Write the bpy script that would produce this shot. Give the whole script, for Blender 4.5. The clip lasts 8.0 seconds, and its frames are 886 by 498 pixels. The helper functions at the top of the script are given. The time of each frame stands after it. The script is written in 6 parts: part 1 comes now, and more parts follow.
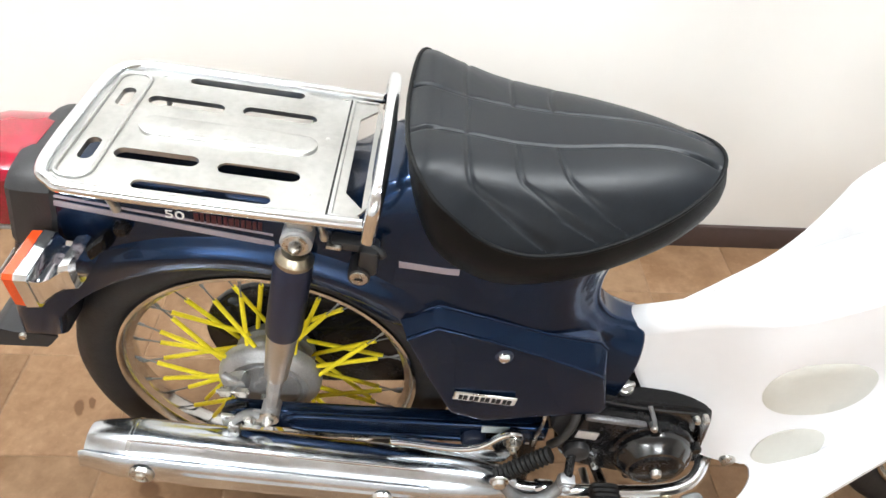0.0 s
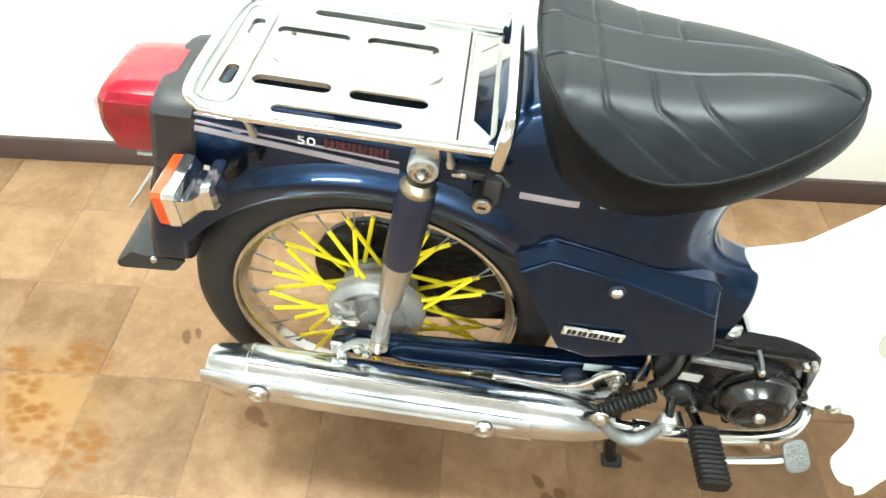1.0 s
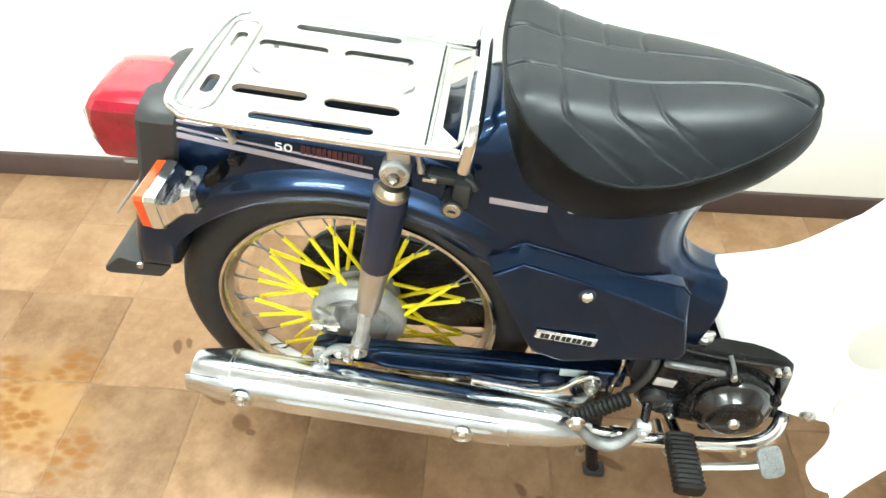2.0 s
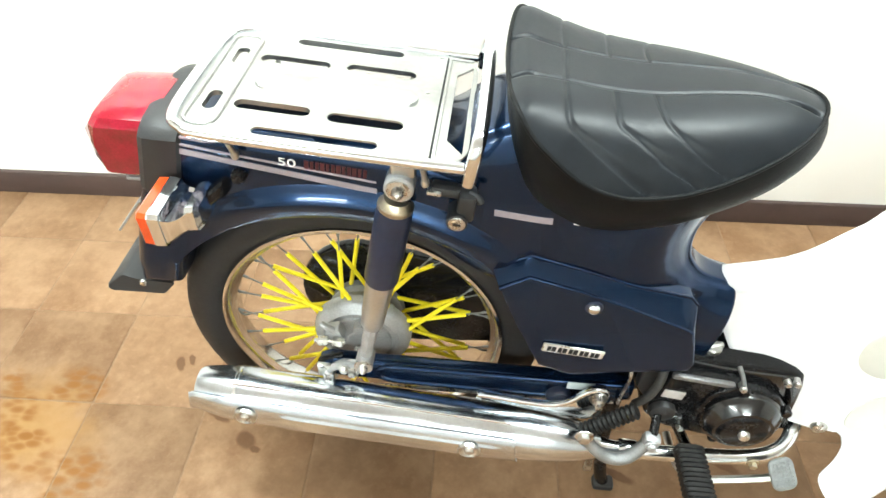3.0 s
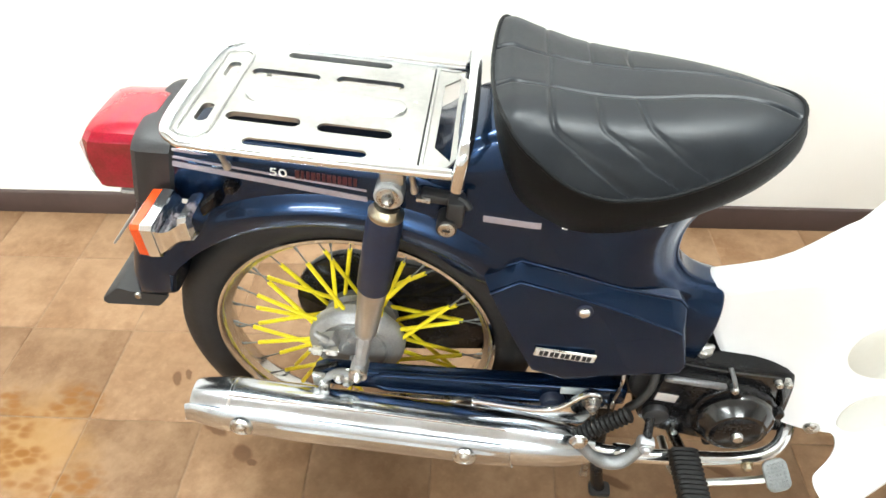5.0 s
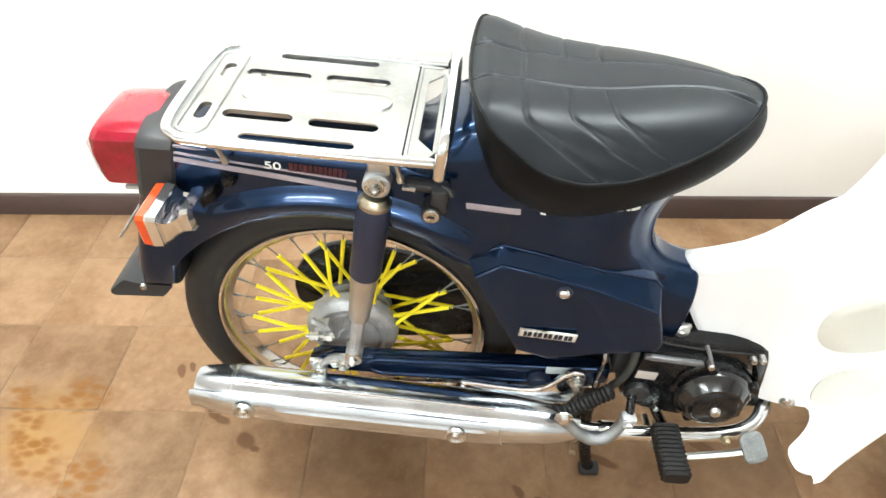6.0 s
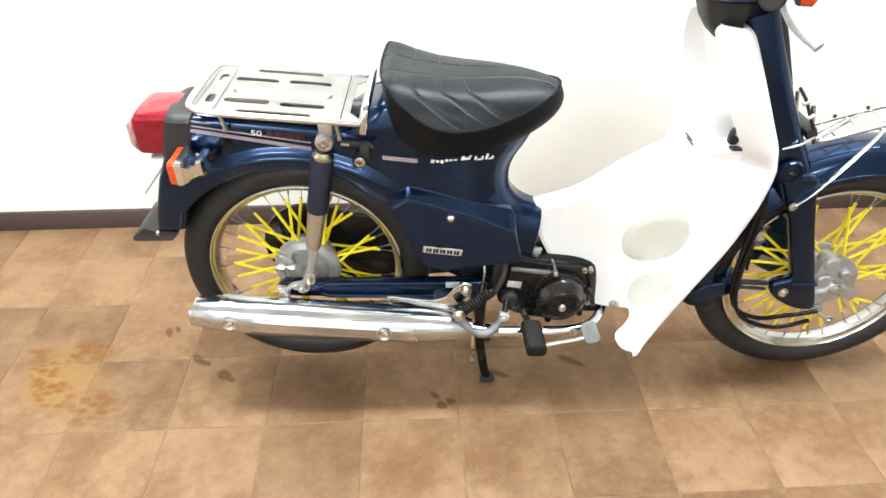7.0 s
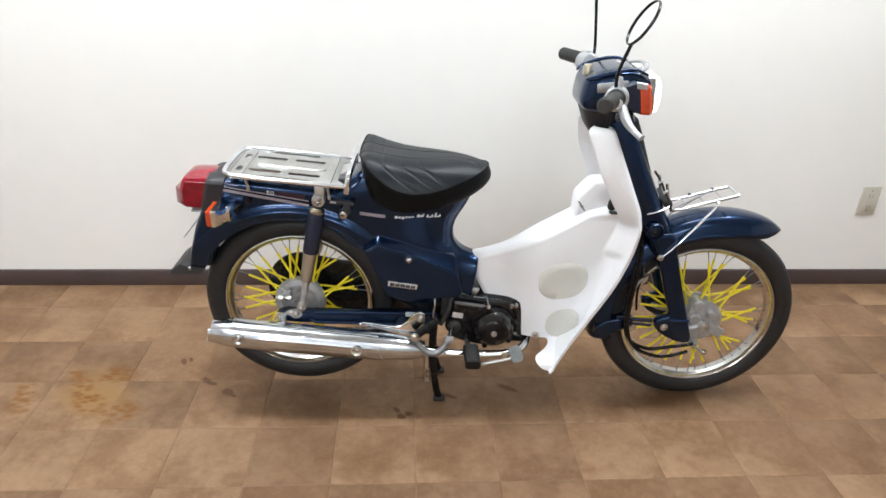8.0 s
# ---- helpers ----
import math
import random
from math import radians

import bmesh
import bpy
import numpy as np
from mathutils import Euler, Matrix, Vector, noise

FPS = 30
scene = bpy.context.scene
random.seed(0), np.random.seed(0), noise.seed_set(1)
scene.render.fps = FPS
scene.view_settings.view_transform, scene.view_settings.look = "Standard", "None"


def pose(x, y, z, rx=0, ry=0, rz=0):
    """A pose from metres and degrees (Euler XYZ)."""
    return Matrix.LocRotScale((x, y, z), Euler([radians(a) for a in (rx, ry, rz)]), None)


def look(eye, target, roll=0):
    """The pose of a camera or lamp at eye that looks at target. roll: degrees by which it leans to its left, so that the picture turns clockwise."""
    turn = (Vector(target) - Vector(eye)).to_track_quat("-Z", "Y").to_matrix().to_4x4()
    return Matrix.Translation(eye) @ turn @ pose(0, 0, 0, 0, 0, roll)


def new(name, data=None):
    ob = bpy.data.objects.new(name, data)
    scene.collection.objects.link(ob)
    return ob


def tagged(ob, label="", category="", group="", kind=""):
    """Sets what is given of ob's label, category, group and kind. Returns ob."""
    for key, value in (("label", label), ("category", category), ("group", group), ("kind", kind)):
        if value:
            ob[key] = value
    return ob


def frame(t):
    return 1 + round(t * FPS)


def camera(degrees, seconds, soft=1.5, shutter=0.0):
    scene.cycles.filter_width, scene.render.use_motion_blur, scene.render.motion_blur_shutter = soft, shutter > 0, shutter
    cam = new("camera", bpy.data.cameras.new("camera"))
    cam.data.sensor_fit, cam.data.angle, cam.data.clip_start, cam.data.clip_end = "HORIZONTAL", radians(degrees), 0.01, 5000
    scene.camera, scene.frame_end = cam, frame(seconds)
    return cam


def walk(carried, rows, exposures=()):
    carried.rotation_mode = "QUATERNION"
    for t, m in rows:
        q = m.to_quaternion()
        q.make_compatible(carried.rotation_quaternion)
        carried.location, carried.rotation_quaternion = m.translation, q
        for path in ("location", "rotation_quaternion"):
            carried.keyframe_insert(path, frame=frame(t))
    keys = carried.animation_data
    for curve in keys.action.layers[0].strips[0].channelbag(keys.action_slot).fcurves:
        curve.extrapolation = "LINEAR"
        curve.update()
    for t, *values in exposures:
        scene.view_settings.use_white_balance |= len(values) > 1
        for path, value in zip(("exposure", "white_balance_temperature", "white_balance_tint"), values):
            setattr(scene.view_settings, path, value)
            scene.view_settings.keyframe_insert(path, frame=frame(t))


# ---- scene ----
cam = camera(67.4, 8.0)
PATH = [
    (0, (0.232, -0.579, 1.112), (0.286, 0.87, -0.265), 5.1),
    (0.2, (0.21, -0.593, 1.101), (0.179, 0.813, -0.321), 3.3),
    (0.5, (0.182, -0.621, 1.082), (0.089, 0.746, -0.374), 2.1),
    (1, (0.167, -0.613, 1.092), (0.058, 0.742, -0.374), 1.7),
    (1.5, (0.205, -0.634, 1.093), (0.098, 0.745, -0.351), 1.6),
    (2, (0.207, -0.642, 1.095), (0.076, 0.762, -0.324), 1.3),
    (3.5, (0.201, -0.635, 1.091), (0.067, 0.801, -0.295), 0.0),
    (4, (0.21, -0.641, 1.094), (0.076, 0.804, -0.283), -0.4),
    (4.5, (0.212, -0.648, 1.091), (0.077, 0.807, -0.275), -0.4),
    (5.8, (0.219, -0.673, 1.097), (0.081, 0.792, -0.257), -0.9),
    (6, (0.236, -0.698, 1.11), (0.094, 0.767, -0.245), -1.6),
    (6.2, (0.232, -0.743, 1.116), (0.132, 0.726, -0.238), -1.9),
    (6.3, (0.243, -0.786, 1.126), (0.18, 0.698, -0.212), -1.9),
    (6.5, (0.251, -0.892, 1.14), (0.261, 0.623, -0.166), -1.3),
    (6.7, (0.258, -0.995, 1.174), (0.291, 0.521, -0.128), -0.7),
    (7, (0.306, -1.184, 1.2), (0.325, 0.434, 0.024), 0.2),
    (7.2, (0.341, -1.311, 1.219), (0.342, 0.353, 0.109), 2.1),
    (7.3, (0.362, -1.375, 1.234), (0.351, 0.325, 0.178), 2.0),
    (7.5, (0.38, -1.456, 1.273), (0.365, 0.288, 0.294), 2.1),
    (7.7, (0.382, -1.569, 1.256), (0.394, 0.23, 0.379), 2.3),
    (7.8, (0.371, -1.602, 1.277), (0.411, 0.189, 0.388), 2.3),
    (8, (0.386, -1.668, 1.29), (0.429, 0.127, 0.409), 1.8),
]
EXPOSURES = [(0, -0.02, 6430, 9), (0.5, 0.54, 6380, -4), (1.5, 0.60, 6380, -4), (4.5, 0.38, 6450, 3), (6, 0.35, 6450, 4), (7, 0.26, 6440, 5), (7.5, -0.12, 6280, 8), (8, -0.52, 6250, 9.5)]
walk(cam, [(t, look(eye, target, roll)) for t, eye, target, roll in PATH], EXPOSURES)

# ---- light ----
world = bpy.data.worlds.new("world")
scene.world = world
world.use_nodes = True
world.node_tree.nodes["Background"].inputs[0].default_value = (0.75, 0.87, 1.0, 1)
world.node_tree.nodes["Background"].inputs[1].default_value = 0.15

ROOM = Matrix.Translation((0, 0.622, 0)) @ Matrix.Rotation(radians(2.5), 4, "Z")
ROOM_H = 2.6


def ceiling_light(u, v, length, width, watts):
    """An unseen tube fitting: most light goes down, an added uplight brightens the ceiling."""
    for name, share, turn in (("tube_light", 0.84, 0), ("ceiling_fill_lamp", 0.42, 180)):
        data = bpy.data.lights.new(name, "AREA")
        data.shape, data.size, data.size_y, data.energy = "RECTANGLE", length, width, watts * share
        data.color = (0.93, 0.97, 1.0)
        ob = new(name, data)
        ob.matrix_world = ROOM @ pose(u, v, ROOM_H - 0.16 + (0.01 if turn else 0.0), turn, 0, 0)


# Unseen lamps; the far pair fills the side that faces the camera.
for u, v, watts in ((-0.75, -0.70, 57), (1.45, -0.70, 57), (-1.3, -3.9, 66), (0.9, -3.9, 62)):
    ceiling_light(u, v, 1.25, 0.22, watts)

# ---- materials ----
def material(name, colour, rough=0.5, metal=0.0, vary=0.0, scale=8.0, bump=0.0, bump_scale=150.0, rough_vary=0.0, coat=0.0,
             second=None, spec=0.5, coat_rough=0.04):
    """A principled surface with colour and gloss that vary at two scales, and fine relief."""
    m = bpy.data.materials.new(name)
    m.use_nodes = True
    n, l = m.node_tree.nodes, m.node_tree.links
    p = n["Principled BSDF"]
    p.inputs["Base Color"].default_value = (*colour, 1)
    p.inputs["Roughness"].default_value = rough
    p.inputs["Metallic"].default_value = metal
    p.inputs["Coat Weight"].default_value = coat
    p.inputs["Coat Roughness"].default_value = coat_rough
    p.inputs["Specular IOR Level"].default_value = spec
    where = n.new("ShaderNodeTexCoord").outputs["Object"]
    if vary or second:
        big = n.new("ShaderNodeTexNoise")
        big.inputs["Scale"].default_value, big.inputs["Detail"].default_value = scale, 6
        small = n.new("ShaderNodeTexNoise")
        small.inputs["Scale"].default_value, small.inputs["Detail"].default_value = scale * 9, 4
        for t in (big, small):
            l.new(where, t.inputs["Vector"])
        mean = n.new("ShaderNodeMath")
        mean.operation = "MULTIPLY_ADD"
        l.new(small.outputs[0], mean.inputs[0])
        mean.inputs[1].default_value = 0.4
        half = n.new("ShaderNodeMath")
        half.operation = "MULTIPLY"
        half.inputs[1].default_value = 0.6
        l.new(big.outputs[0], half.inputs[0])
        l.new(half.outputs[0], mean.inputs[2])
        ramp = n.new("ShaderNodeValToRGB")
        dark = [c * (1 - vary) for c in colour]
        light = second or [min(1, c * (1 + vary)) for c in colour]
        ramp.color_ramp.elements[0].position, ramp.color_ramp.elements[0].color = 0.36, (*dark, 1)
        ramp.color_ramp.elements[1].position, ramp.color_ramp.elements[1].color = 0.64, (*light, 1)
        l.new(mean.outputs[0], ramp.inputs[0])
        l.new(ramp.outputs[0], p.inputs["Base Color"])
        if rough_vary:
            r = n.new("ShaderNodeMapRange")
            r.inputs[1].default_value, r.inputs[2].default_value = 0.35, 0.65
            r.inputs[3].default_value, r.inputs[4].default_value = max(0.02, rough - rough_vary), min(1, rough + rough_vary)
            l.new(mean.outputs[0], r.inputs[0])
            l.new(r.outputs[0], p.inputs["Roughness"])
    if bump:
        grain = n.new("ShaderNodeTexNoise")
        grain.inputs["Scale"].default_value, grain.inputs["Detail"].default_value = bump_scale, 5
        l.new(where, grain.inputs["Vector"])
        b = n.new("ShaderNodeBump")
        b.inputs["Strength"].default_value, b.inputs["Distance"].default_value = bump, 0.002
        l.new(grain.outputs[0], b.inputs["Height"])
        l.new(b.outputs[0], p.inputs["Normal"])
    return m


NAVY = material("navy_paint", (0.0078, 0.0240, 0.066), 0.25, 0.80, 0.03, 60, coat=0.42, coat_rough=0.03, spec=0.2)
NAVY_DULL = material("navy_dull", (0.009, 0.016, 0.040), 0.38, 0.0, 0.2, 20, rough_vary=0.08)
CHROME = material("chrome", (0.77, 0.80, 0.83), 0.12, 1.0, 0.05, 30, rough_vary=0.06)
POLISHED = material("polished_plate", (0.60, 0.64, 0.685), 0.18, 1.0, 0.10, 18, rough_vary=0.07)
STEEL = material("brushed_chrome", (0.56, 0.56, 0.54), 0.36, 1.0, 0.08, 25, 0.05, 400, rough_vary=0.08)
RACK_PLATE = material("scuffed_rack_plate", (0.455, 0.455, 0.44), 0.40, 1.0, 0.14, 14, 0.06, 300, rough_vary=0.12)
RIM_CHROME = material("rim_chrome", (0.62, 0.615, 0.60), 0.17, 1.0, 0.15, 40, rough_vary=0.08)
ALLOY = material("cast_alloy", (0.42, 0.43, 0.44), 0.48, 0.55, 0.18, 40, 0.12, 260, rough_vary=0.1)
DULL_CAST = material("dull_cast_alloy", (0.24, 0.245, 0.25), 0.5, 0.55, 0.2, 50, 0.12, 260, rough_vary=0.1)
PAD_METAL = material("dull_pad_metal", (0.20, 0.21, 0.21), 0.5, 0.5, 0.2, 60)
ZINC = material("zinc_plate", (0.56, 0.56, 0.54), 0.3, 1.0, 0.2, 60, rough_vary=0.1)
BRASS = material("dull_gold_plate", (0.50, 0.45, 0.34), 0.35, 1.0, 0.2, 60, rough_vary=0.1)
RUBBER = material("tyre_rubber", (0.011, 0.011, 0.0118), 0.6, 0.0, 0.3, 30, 0.15, 300, rough_vary=0.1)
GREY_RUBBER = material("worn_rubber", (0.026, 0.025, 0.0235), 0.65, 0.0, 0.35, 40, 0.2, 250)
STEP_RUBBER = material("black_rubber", (0.0075, 0.0072, 0.007), 0.55, 0.0, 0.35, 40, 0.2, 250, spec=0.25)
BLACK_GLOSS = material("black_gloss_paint", (0.008, 0.008, 0.009), 0.2, 0.0, 0.3, 30, coat=0.35, spec=0.5, rough_vary=0.04)
BLACK = material("black_paint", (0.007, 0.007, 0.008), 0.24, 0.0, 0.3, 30, coat=0.08, spec=0.25, rough_vary=0.08)
BLACK_PLASTIC = material("black_plastic", (0.018, 0.0185, 0.02), 0.5, 0.0, 0.3, 50, 0.15, 400, rough_vary=0.1)
VINYL = material("black_vinyl", (0.0062, 0.0083, 0.0112), 0.40, 0.0, 0.2, 25, 0.05, 500, rough_vary=0.05, spec=0.28)
VINYL_SIDE = material("black_vinyl_side", (0.006, 0.0065, 0.007), 0.42, 0.0, 0.2, 25, 0.2, 900, spec=0.1)
WHITE = material("white_plastic", (0.85, 0.86, 0.88), 0.30, 0.0, 0.015, 5, 0.02, 300)
CREAM = material("cream_patch", (0.63, 0.63, 0.58), 0.5, 0.0, 0.03, 12)
ORANGE = material("amber_lens", (0.58, 0.060, 0.010), 0.15, 0.0, 0.15, 60, coat=0.6)
RED = material("red_lens", (0.21, 0.002, 0.010), 0.12, 0.0, 0.12, 45, coat=0.45, second=(0.30, 0.004, 0.024), spec=0.4)
YELLOW = material("yellow_sleeve", (0.88, 0.74, 0.02), 0.4, 0.0, 0.08, 30)
STRIPE = material("stripe_tape", (0.30, 0.26, 0.29), 0.4, 0.0, 0.1, 20)
WHITE_INK = material("white_ink", (0.85, 0.85, 0.83), 0.4)
RED_INK = material("red_ink", (0.055, 0.007, 0.013), 0.4)
# Near-black that paints in the shade of openings, and dark print.
DARK = material("gap_shade_and_print", (0.008, 0.008, 0.009), 0.8)
LENS = material("clear_lens", (0.40, 0.41, 0.41), 0.10, 0.0, 0.03, 50, coat=1.0)
LIT = material("lit_lamp_glass", (0.9, 0.9, 0.9), 0.15)
LIT.node_tree.nodes["Principled BSDF"].inputs["Emission Color"].default_value = (1.0, 0.98, 0.94, 1)
LIT.node_tree.nodes["Principled BSDF"].inputs["Emission Strength"].default_value = 2.5
SMOKE = material("smoked_plastic", (0.22, 0.23, 0.24), 0.15, 0.0, 0.05, 30, coat=0.6)
MIRROR = material("mirror_glass", (0.9, 0.9, 0.9), 0.02, 1.0)
LABEL = material("silver_label", (0.6, 0.58, 0.57), 0.4, 0.3, 0.1, 60)
TAPE = material("pale_label", (0.42, 0.48, 0.50), 0.45, 0.0, 0.08, 40)
FAR_WALL = material("reflection_grey_wall", (0.55, 0.55, 0.54), 0.8, 0.0, 0.03, 1.2, 0.06, 260)
WALL = material("painted_wall", (0.83, 0.82, 0.785), 0.7, 0.0, 0.012, 1.2, 0.06, 260)
CEIL = material("ceiling_board", (0.8, 0.79, 0.77), 0.85, 0.0, 0.03, 4, 0.1, 60)
BASE = material("brown_vinyl_skirting", (0.052, 0.033, 0.029), 0.42, 0.0, 0.15, 6, 0.05, 200, rough_vary=0.06)
IVORY = material("ivory_plastic", (0.52, 0.495, 0.42), 0.4, 0.0, 0.03, 20)
GROUT = material("tile_joint", (0.205, 0.122, 0.066), 0.8, 0.0, 0.25, 20, 0.3, 200)


def tile_material():
    m = bpy.data.materials.new("terracotta_tile")
    m.use_nodes = True
    n, l = m.node_tree.nodes, m.node_tree.links
    p = n["Principled BSDF"]
    p.inputs["Specular IOR Level"].default_value = 0.14
    pos = n.new("ShaderNodeNewGeometry").outputs["Position"]
    info = n.new("ShaderNodeObjectInfo")

    def noise_tex(scale, detail=6.0, rough=0.55, w=False):
        t = n.new("ShaderNodeTexNoise")
        if w:
            t.noise_dimensions = "4D"
            k = n.new("ShaderNodeMath")
            k.operation = "MULTIPLY"
            k.inputs[1].default_value = 40
            l.new(info.outputs["Random"], k.inputs[0])
            l.new(k.outputs[0], t.inputs["W"])
        t.inputs["Scale"].default_value, t.inputs["Detail"].default_value, t.inputs["Roughness"].default_value = scale, detail, rough
        l.new(pos, t.inputs["Vector"])
        return t

    def mix(fac, a, b, mode="MIX"):
        x = n.new("ShaderNodeMix")
        x.data_type, x.blend_type = "RGBA", mode
        for sock, val in ((x.inputs[0], fac), (x.inputs[6], a), (x.inputs[7], b)):
            if isinstance(val, (int, float)):
                sock.default_value = val
            elif isinstance(val, tuple):
                sock.default_value = (*val, 1)
            else:
                l.new(val, sock)
        return x.outputs[2]

    def ramp(src, a, b):
        r = n.new("ShaderNodeMapRange")
        r.interpolation_type = "SMOOTHSTEP"
        r.inputs[1].default_value, r.inputs[2].default_value = a, b
        l.new(src, r.inputs[0])
        return r.outputs[0]

    clouds = noise_tex(6, 9, 0.68, True).outputs[0]
    grain = noise_tex(75, 8, 0.75).outputs[0]
    drift = noise_tex(2.2, 4, 0.5).outputs[0]
    col = mix(ramp(clouds, 0.34, 0.66), (0.174, 0.0965, 0.049), (0.292, 0.184, 0.1065))
    col = mix(ramp(drift, 0.42, 0.70), col, mix(0.4, col, (0.215, 0.124, 0.068)))
    col = mix(ramp(grain, 0.48, 0.95), col, (0.330, 0.208, 0.126))
    mottle = noise_tex(30, 6, 0.62).outputs[0]
    col = mix(ramp(mottle, 0.60, 0.36), col, mix(1.0, col, (0.90, 0.88, 0.86), "MULTIPLY"))
    tone = n.new("ShaderNodeMapRange")
    tone.inputs[3].default_value, tone.inputs[4].default_value = 0.86, 1.10
    l.new(info.outputs["Random"], tone.inputs[0])
    comb = n.new("ShaderNodeCombineColor")
    for i in range(3):
        l.new(tone.outputs[0], comb.inputs[i])
    col = mix(1.0, col, comb.outputs[0], "MULTIPLY")

    warp = noise_tex(22, 4, 0.6).outputs["Color"]

    cell_at = n.new("ShaderNodeMapping")
    cell_at.inputs["Rotation"].default_value = (0, 0, radians(62))
    cell_at.inputs["Scale"].default_value = (1.0, 1.9, 1.0)
    l.new(pos, cell_at.inputs[0])
    cells = n.new("ShaderNodeTexVoronoi")
    cells.inputs["Scale"].default_value = 34
    l.new(cell_at.outputs[0], cells.inputs["Vector"])
    prints = ramp(cells.outputs["Distance"], 0.78, 0.22)

    def blot(x, y, a, b, turn, soft, colour, strength, wobble, pattern=None):
        """A stain on the floor: an ellipse with half-axes a, b and a ragged edge."""
        nonlocal col
        add = n.new("ShaderNodeVectorMath")
        add.operation = "MULTIPLY_ADD"
        l.new(warp, add.inputs[0])
        add.inputs[1].default_value = (wobble, wobble, 0)
        l.new(pos, add.inputs[2])
        mp = n.new("ShaderNodeMapping")
        mp.vector_type = "TEXTURE"
        mp.inputs["Location"].default_value = (x + wobble / 2, y + wobble / 2, 0)
        mp.inputs["Rotation"].default_value = (0, 0, radians(turn))
        mp.inputs["Scale"].default_value = (a, b, 1)
        l.new(add.outputs[0], mp.inputs[0])
        ln = n.new("ShaderNodeVectorMath")
        ln.operation = "LENGTH"
        l.new(mp.outputs[0], ln.inputs[0])
        f = ramp(ln.outputs["Value"], 1.0, 1.0 - soft)
        k = n.new("ShaderNodeMath")
        k.operation = "MULTIPLY"
        k.inputs[1].default_value = strength
        l.new(f, k.inputs[0])
        if pattern:
            by = n.new("ShaderNodeMath")
            by.operation = "MULTIPLY"
            l.new(k.outputs[0], by.inputs[0])
            l.new(pattern, by.inputs[1])
            k = by
        col = mix(k.outputs[0], col, colour)

    rust, brown = (0.19, 0.080, 0.015), (0.100, 0.047, 0.021)
    blot(-0.60, -0.06, 0.17, 0.13, -35, 0.8, (0.30, 0.165, 0.055), 0.65, 0.10)
    for x, y, a, b, turn in ((-0.66, -0.03, 0.035, 0.018, -40), (-0.63, -0.075, 0.05, 0.016, -45), (-0.60, -0.11, 0.055, 0.02, -40),
                             (-0.565, 0.03, 0.05, 0.02, -10), (-0.49, -0.15, 0.05, 0.03, -60), (-0.70, 0.02, 0.03, 0.015, -30),
                             (-0.585, 0.005, 0.03, 0.012, 20), (-0.80, -0.09, 0.03, 0.05, 20)):
        blot(x, y, a * 1.5, b * 2.6, turn, 0.6, rust, 0.85, 0.03, prints)
    for x, y, a, b, turn in ((-0.295, 0.006, 0.024, 0.014, -35), (-0.272, -0.010, 0.022, 0.010, -20), (-0.212, -0.050, 0.026, 0.018, -35), (-0.190, -0.066, 0.012, 0.008, -10),
                             (-0.392, 0.098, 0.010, 0.024, 25), (-0.374, 0.112, 0.007, 0.018, 35), (0.316, -0.15, 0.018, 0.012, -15), (0.338, -0.138, 0.014, 0.012, 10), (0.453, -0.05, 0.04, 0.012, -25), (0.64, -0.008, 0.045, 0.013, -30),
                             (0.30, -0.12, 0.02, 0.01, -50), (-0.90, -0.10, 0.014, 0.022, 0)):
        blot(x, y, a, b, turn, 0.45, brown, 0.8, 0.020)
    l.new(col, p.inputs["Base Color"])
    rr = n.new("ShaderNodeMapRange")
    rr.inputs[1].default_value, rr.inputs[2].default_value = 0.3, 0.7
    rr.inputs[3].default_value, rr.inputs[4].default_value = 0.38, 0.60
    l.new(clouds, rr.inputs[0])
    l.new(rr.outputs[0], p.inputs["Roughness"])
    b = n.new("ShaderNodeBump")
    b.inputs["Strength"].default_value, b.inputs["Distance"].default_value = 0.35, 0.003
    hsum = n.new("ShaderNodeMath")
    hsum.operation = "MULTIPLY_ADD"
    l.new(grain, hsum.inputs[0])
    hsum.inputs[1].default_value = 0.35
    l.new(clouds, hsum.inputs[2])
    l.new(hsum.outputs[0], b.inputs["Height"])
    l.new(b.outputs[0], p.inputs["Normal"])
    return m


TILE = tile_material()


# ---- shaping helpers: each returns (vertices, faces) ----
def join(*geos):
    verts, faces = [], []
    for v, f in geos:
        k = len(verts)
        verts += [tuple(p) for p in v]
        faces += [tuple(i + k for i in q) for q in f]
    return verts, faces


def moved(geo, m):
    return [tuple(m @ Vector(p)) for p in geo[0]], geo[1]


def spline(points, n=8, closed=False):
    """Points along a Catmull-Rom curve through the given ones."""
    p = [Vector(q) for q in points]
    out, count = [], len(p)
    for i in range(count if closed else count - 1):
        if closed:
            a, b, c, d = p[i - 1], p[i], p[(i + 1) % count], p[(i + 2) % count]
        else:
            a, b, c, d = p[max(i - 1, 0)], p[i], p[i + 1], p[min(i + 2, count - 1)]
        for k in range(n):
            t = k / n
            out.append(0.5 * (2 * b + (c - a) * t + (2 * a - 5 * b + 4 * c - d) * t * t + (3 * b - a - 3 * c + d) * t ** 3))
    if not closed:
        out.append(p[-1])
    return out


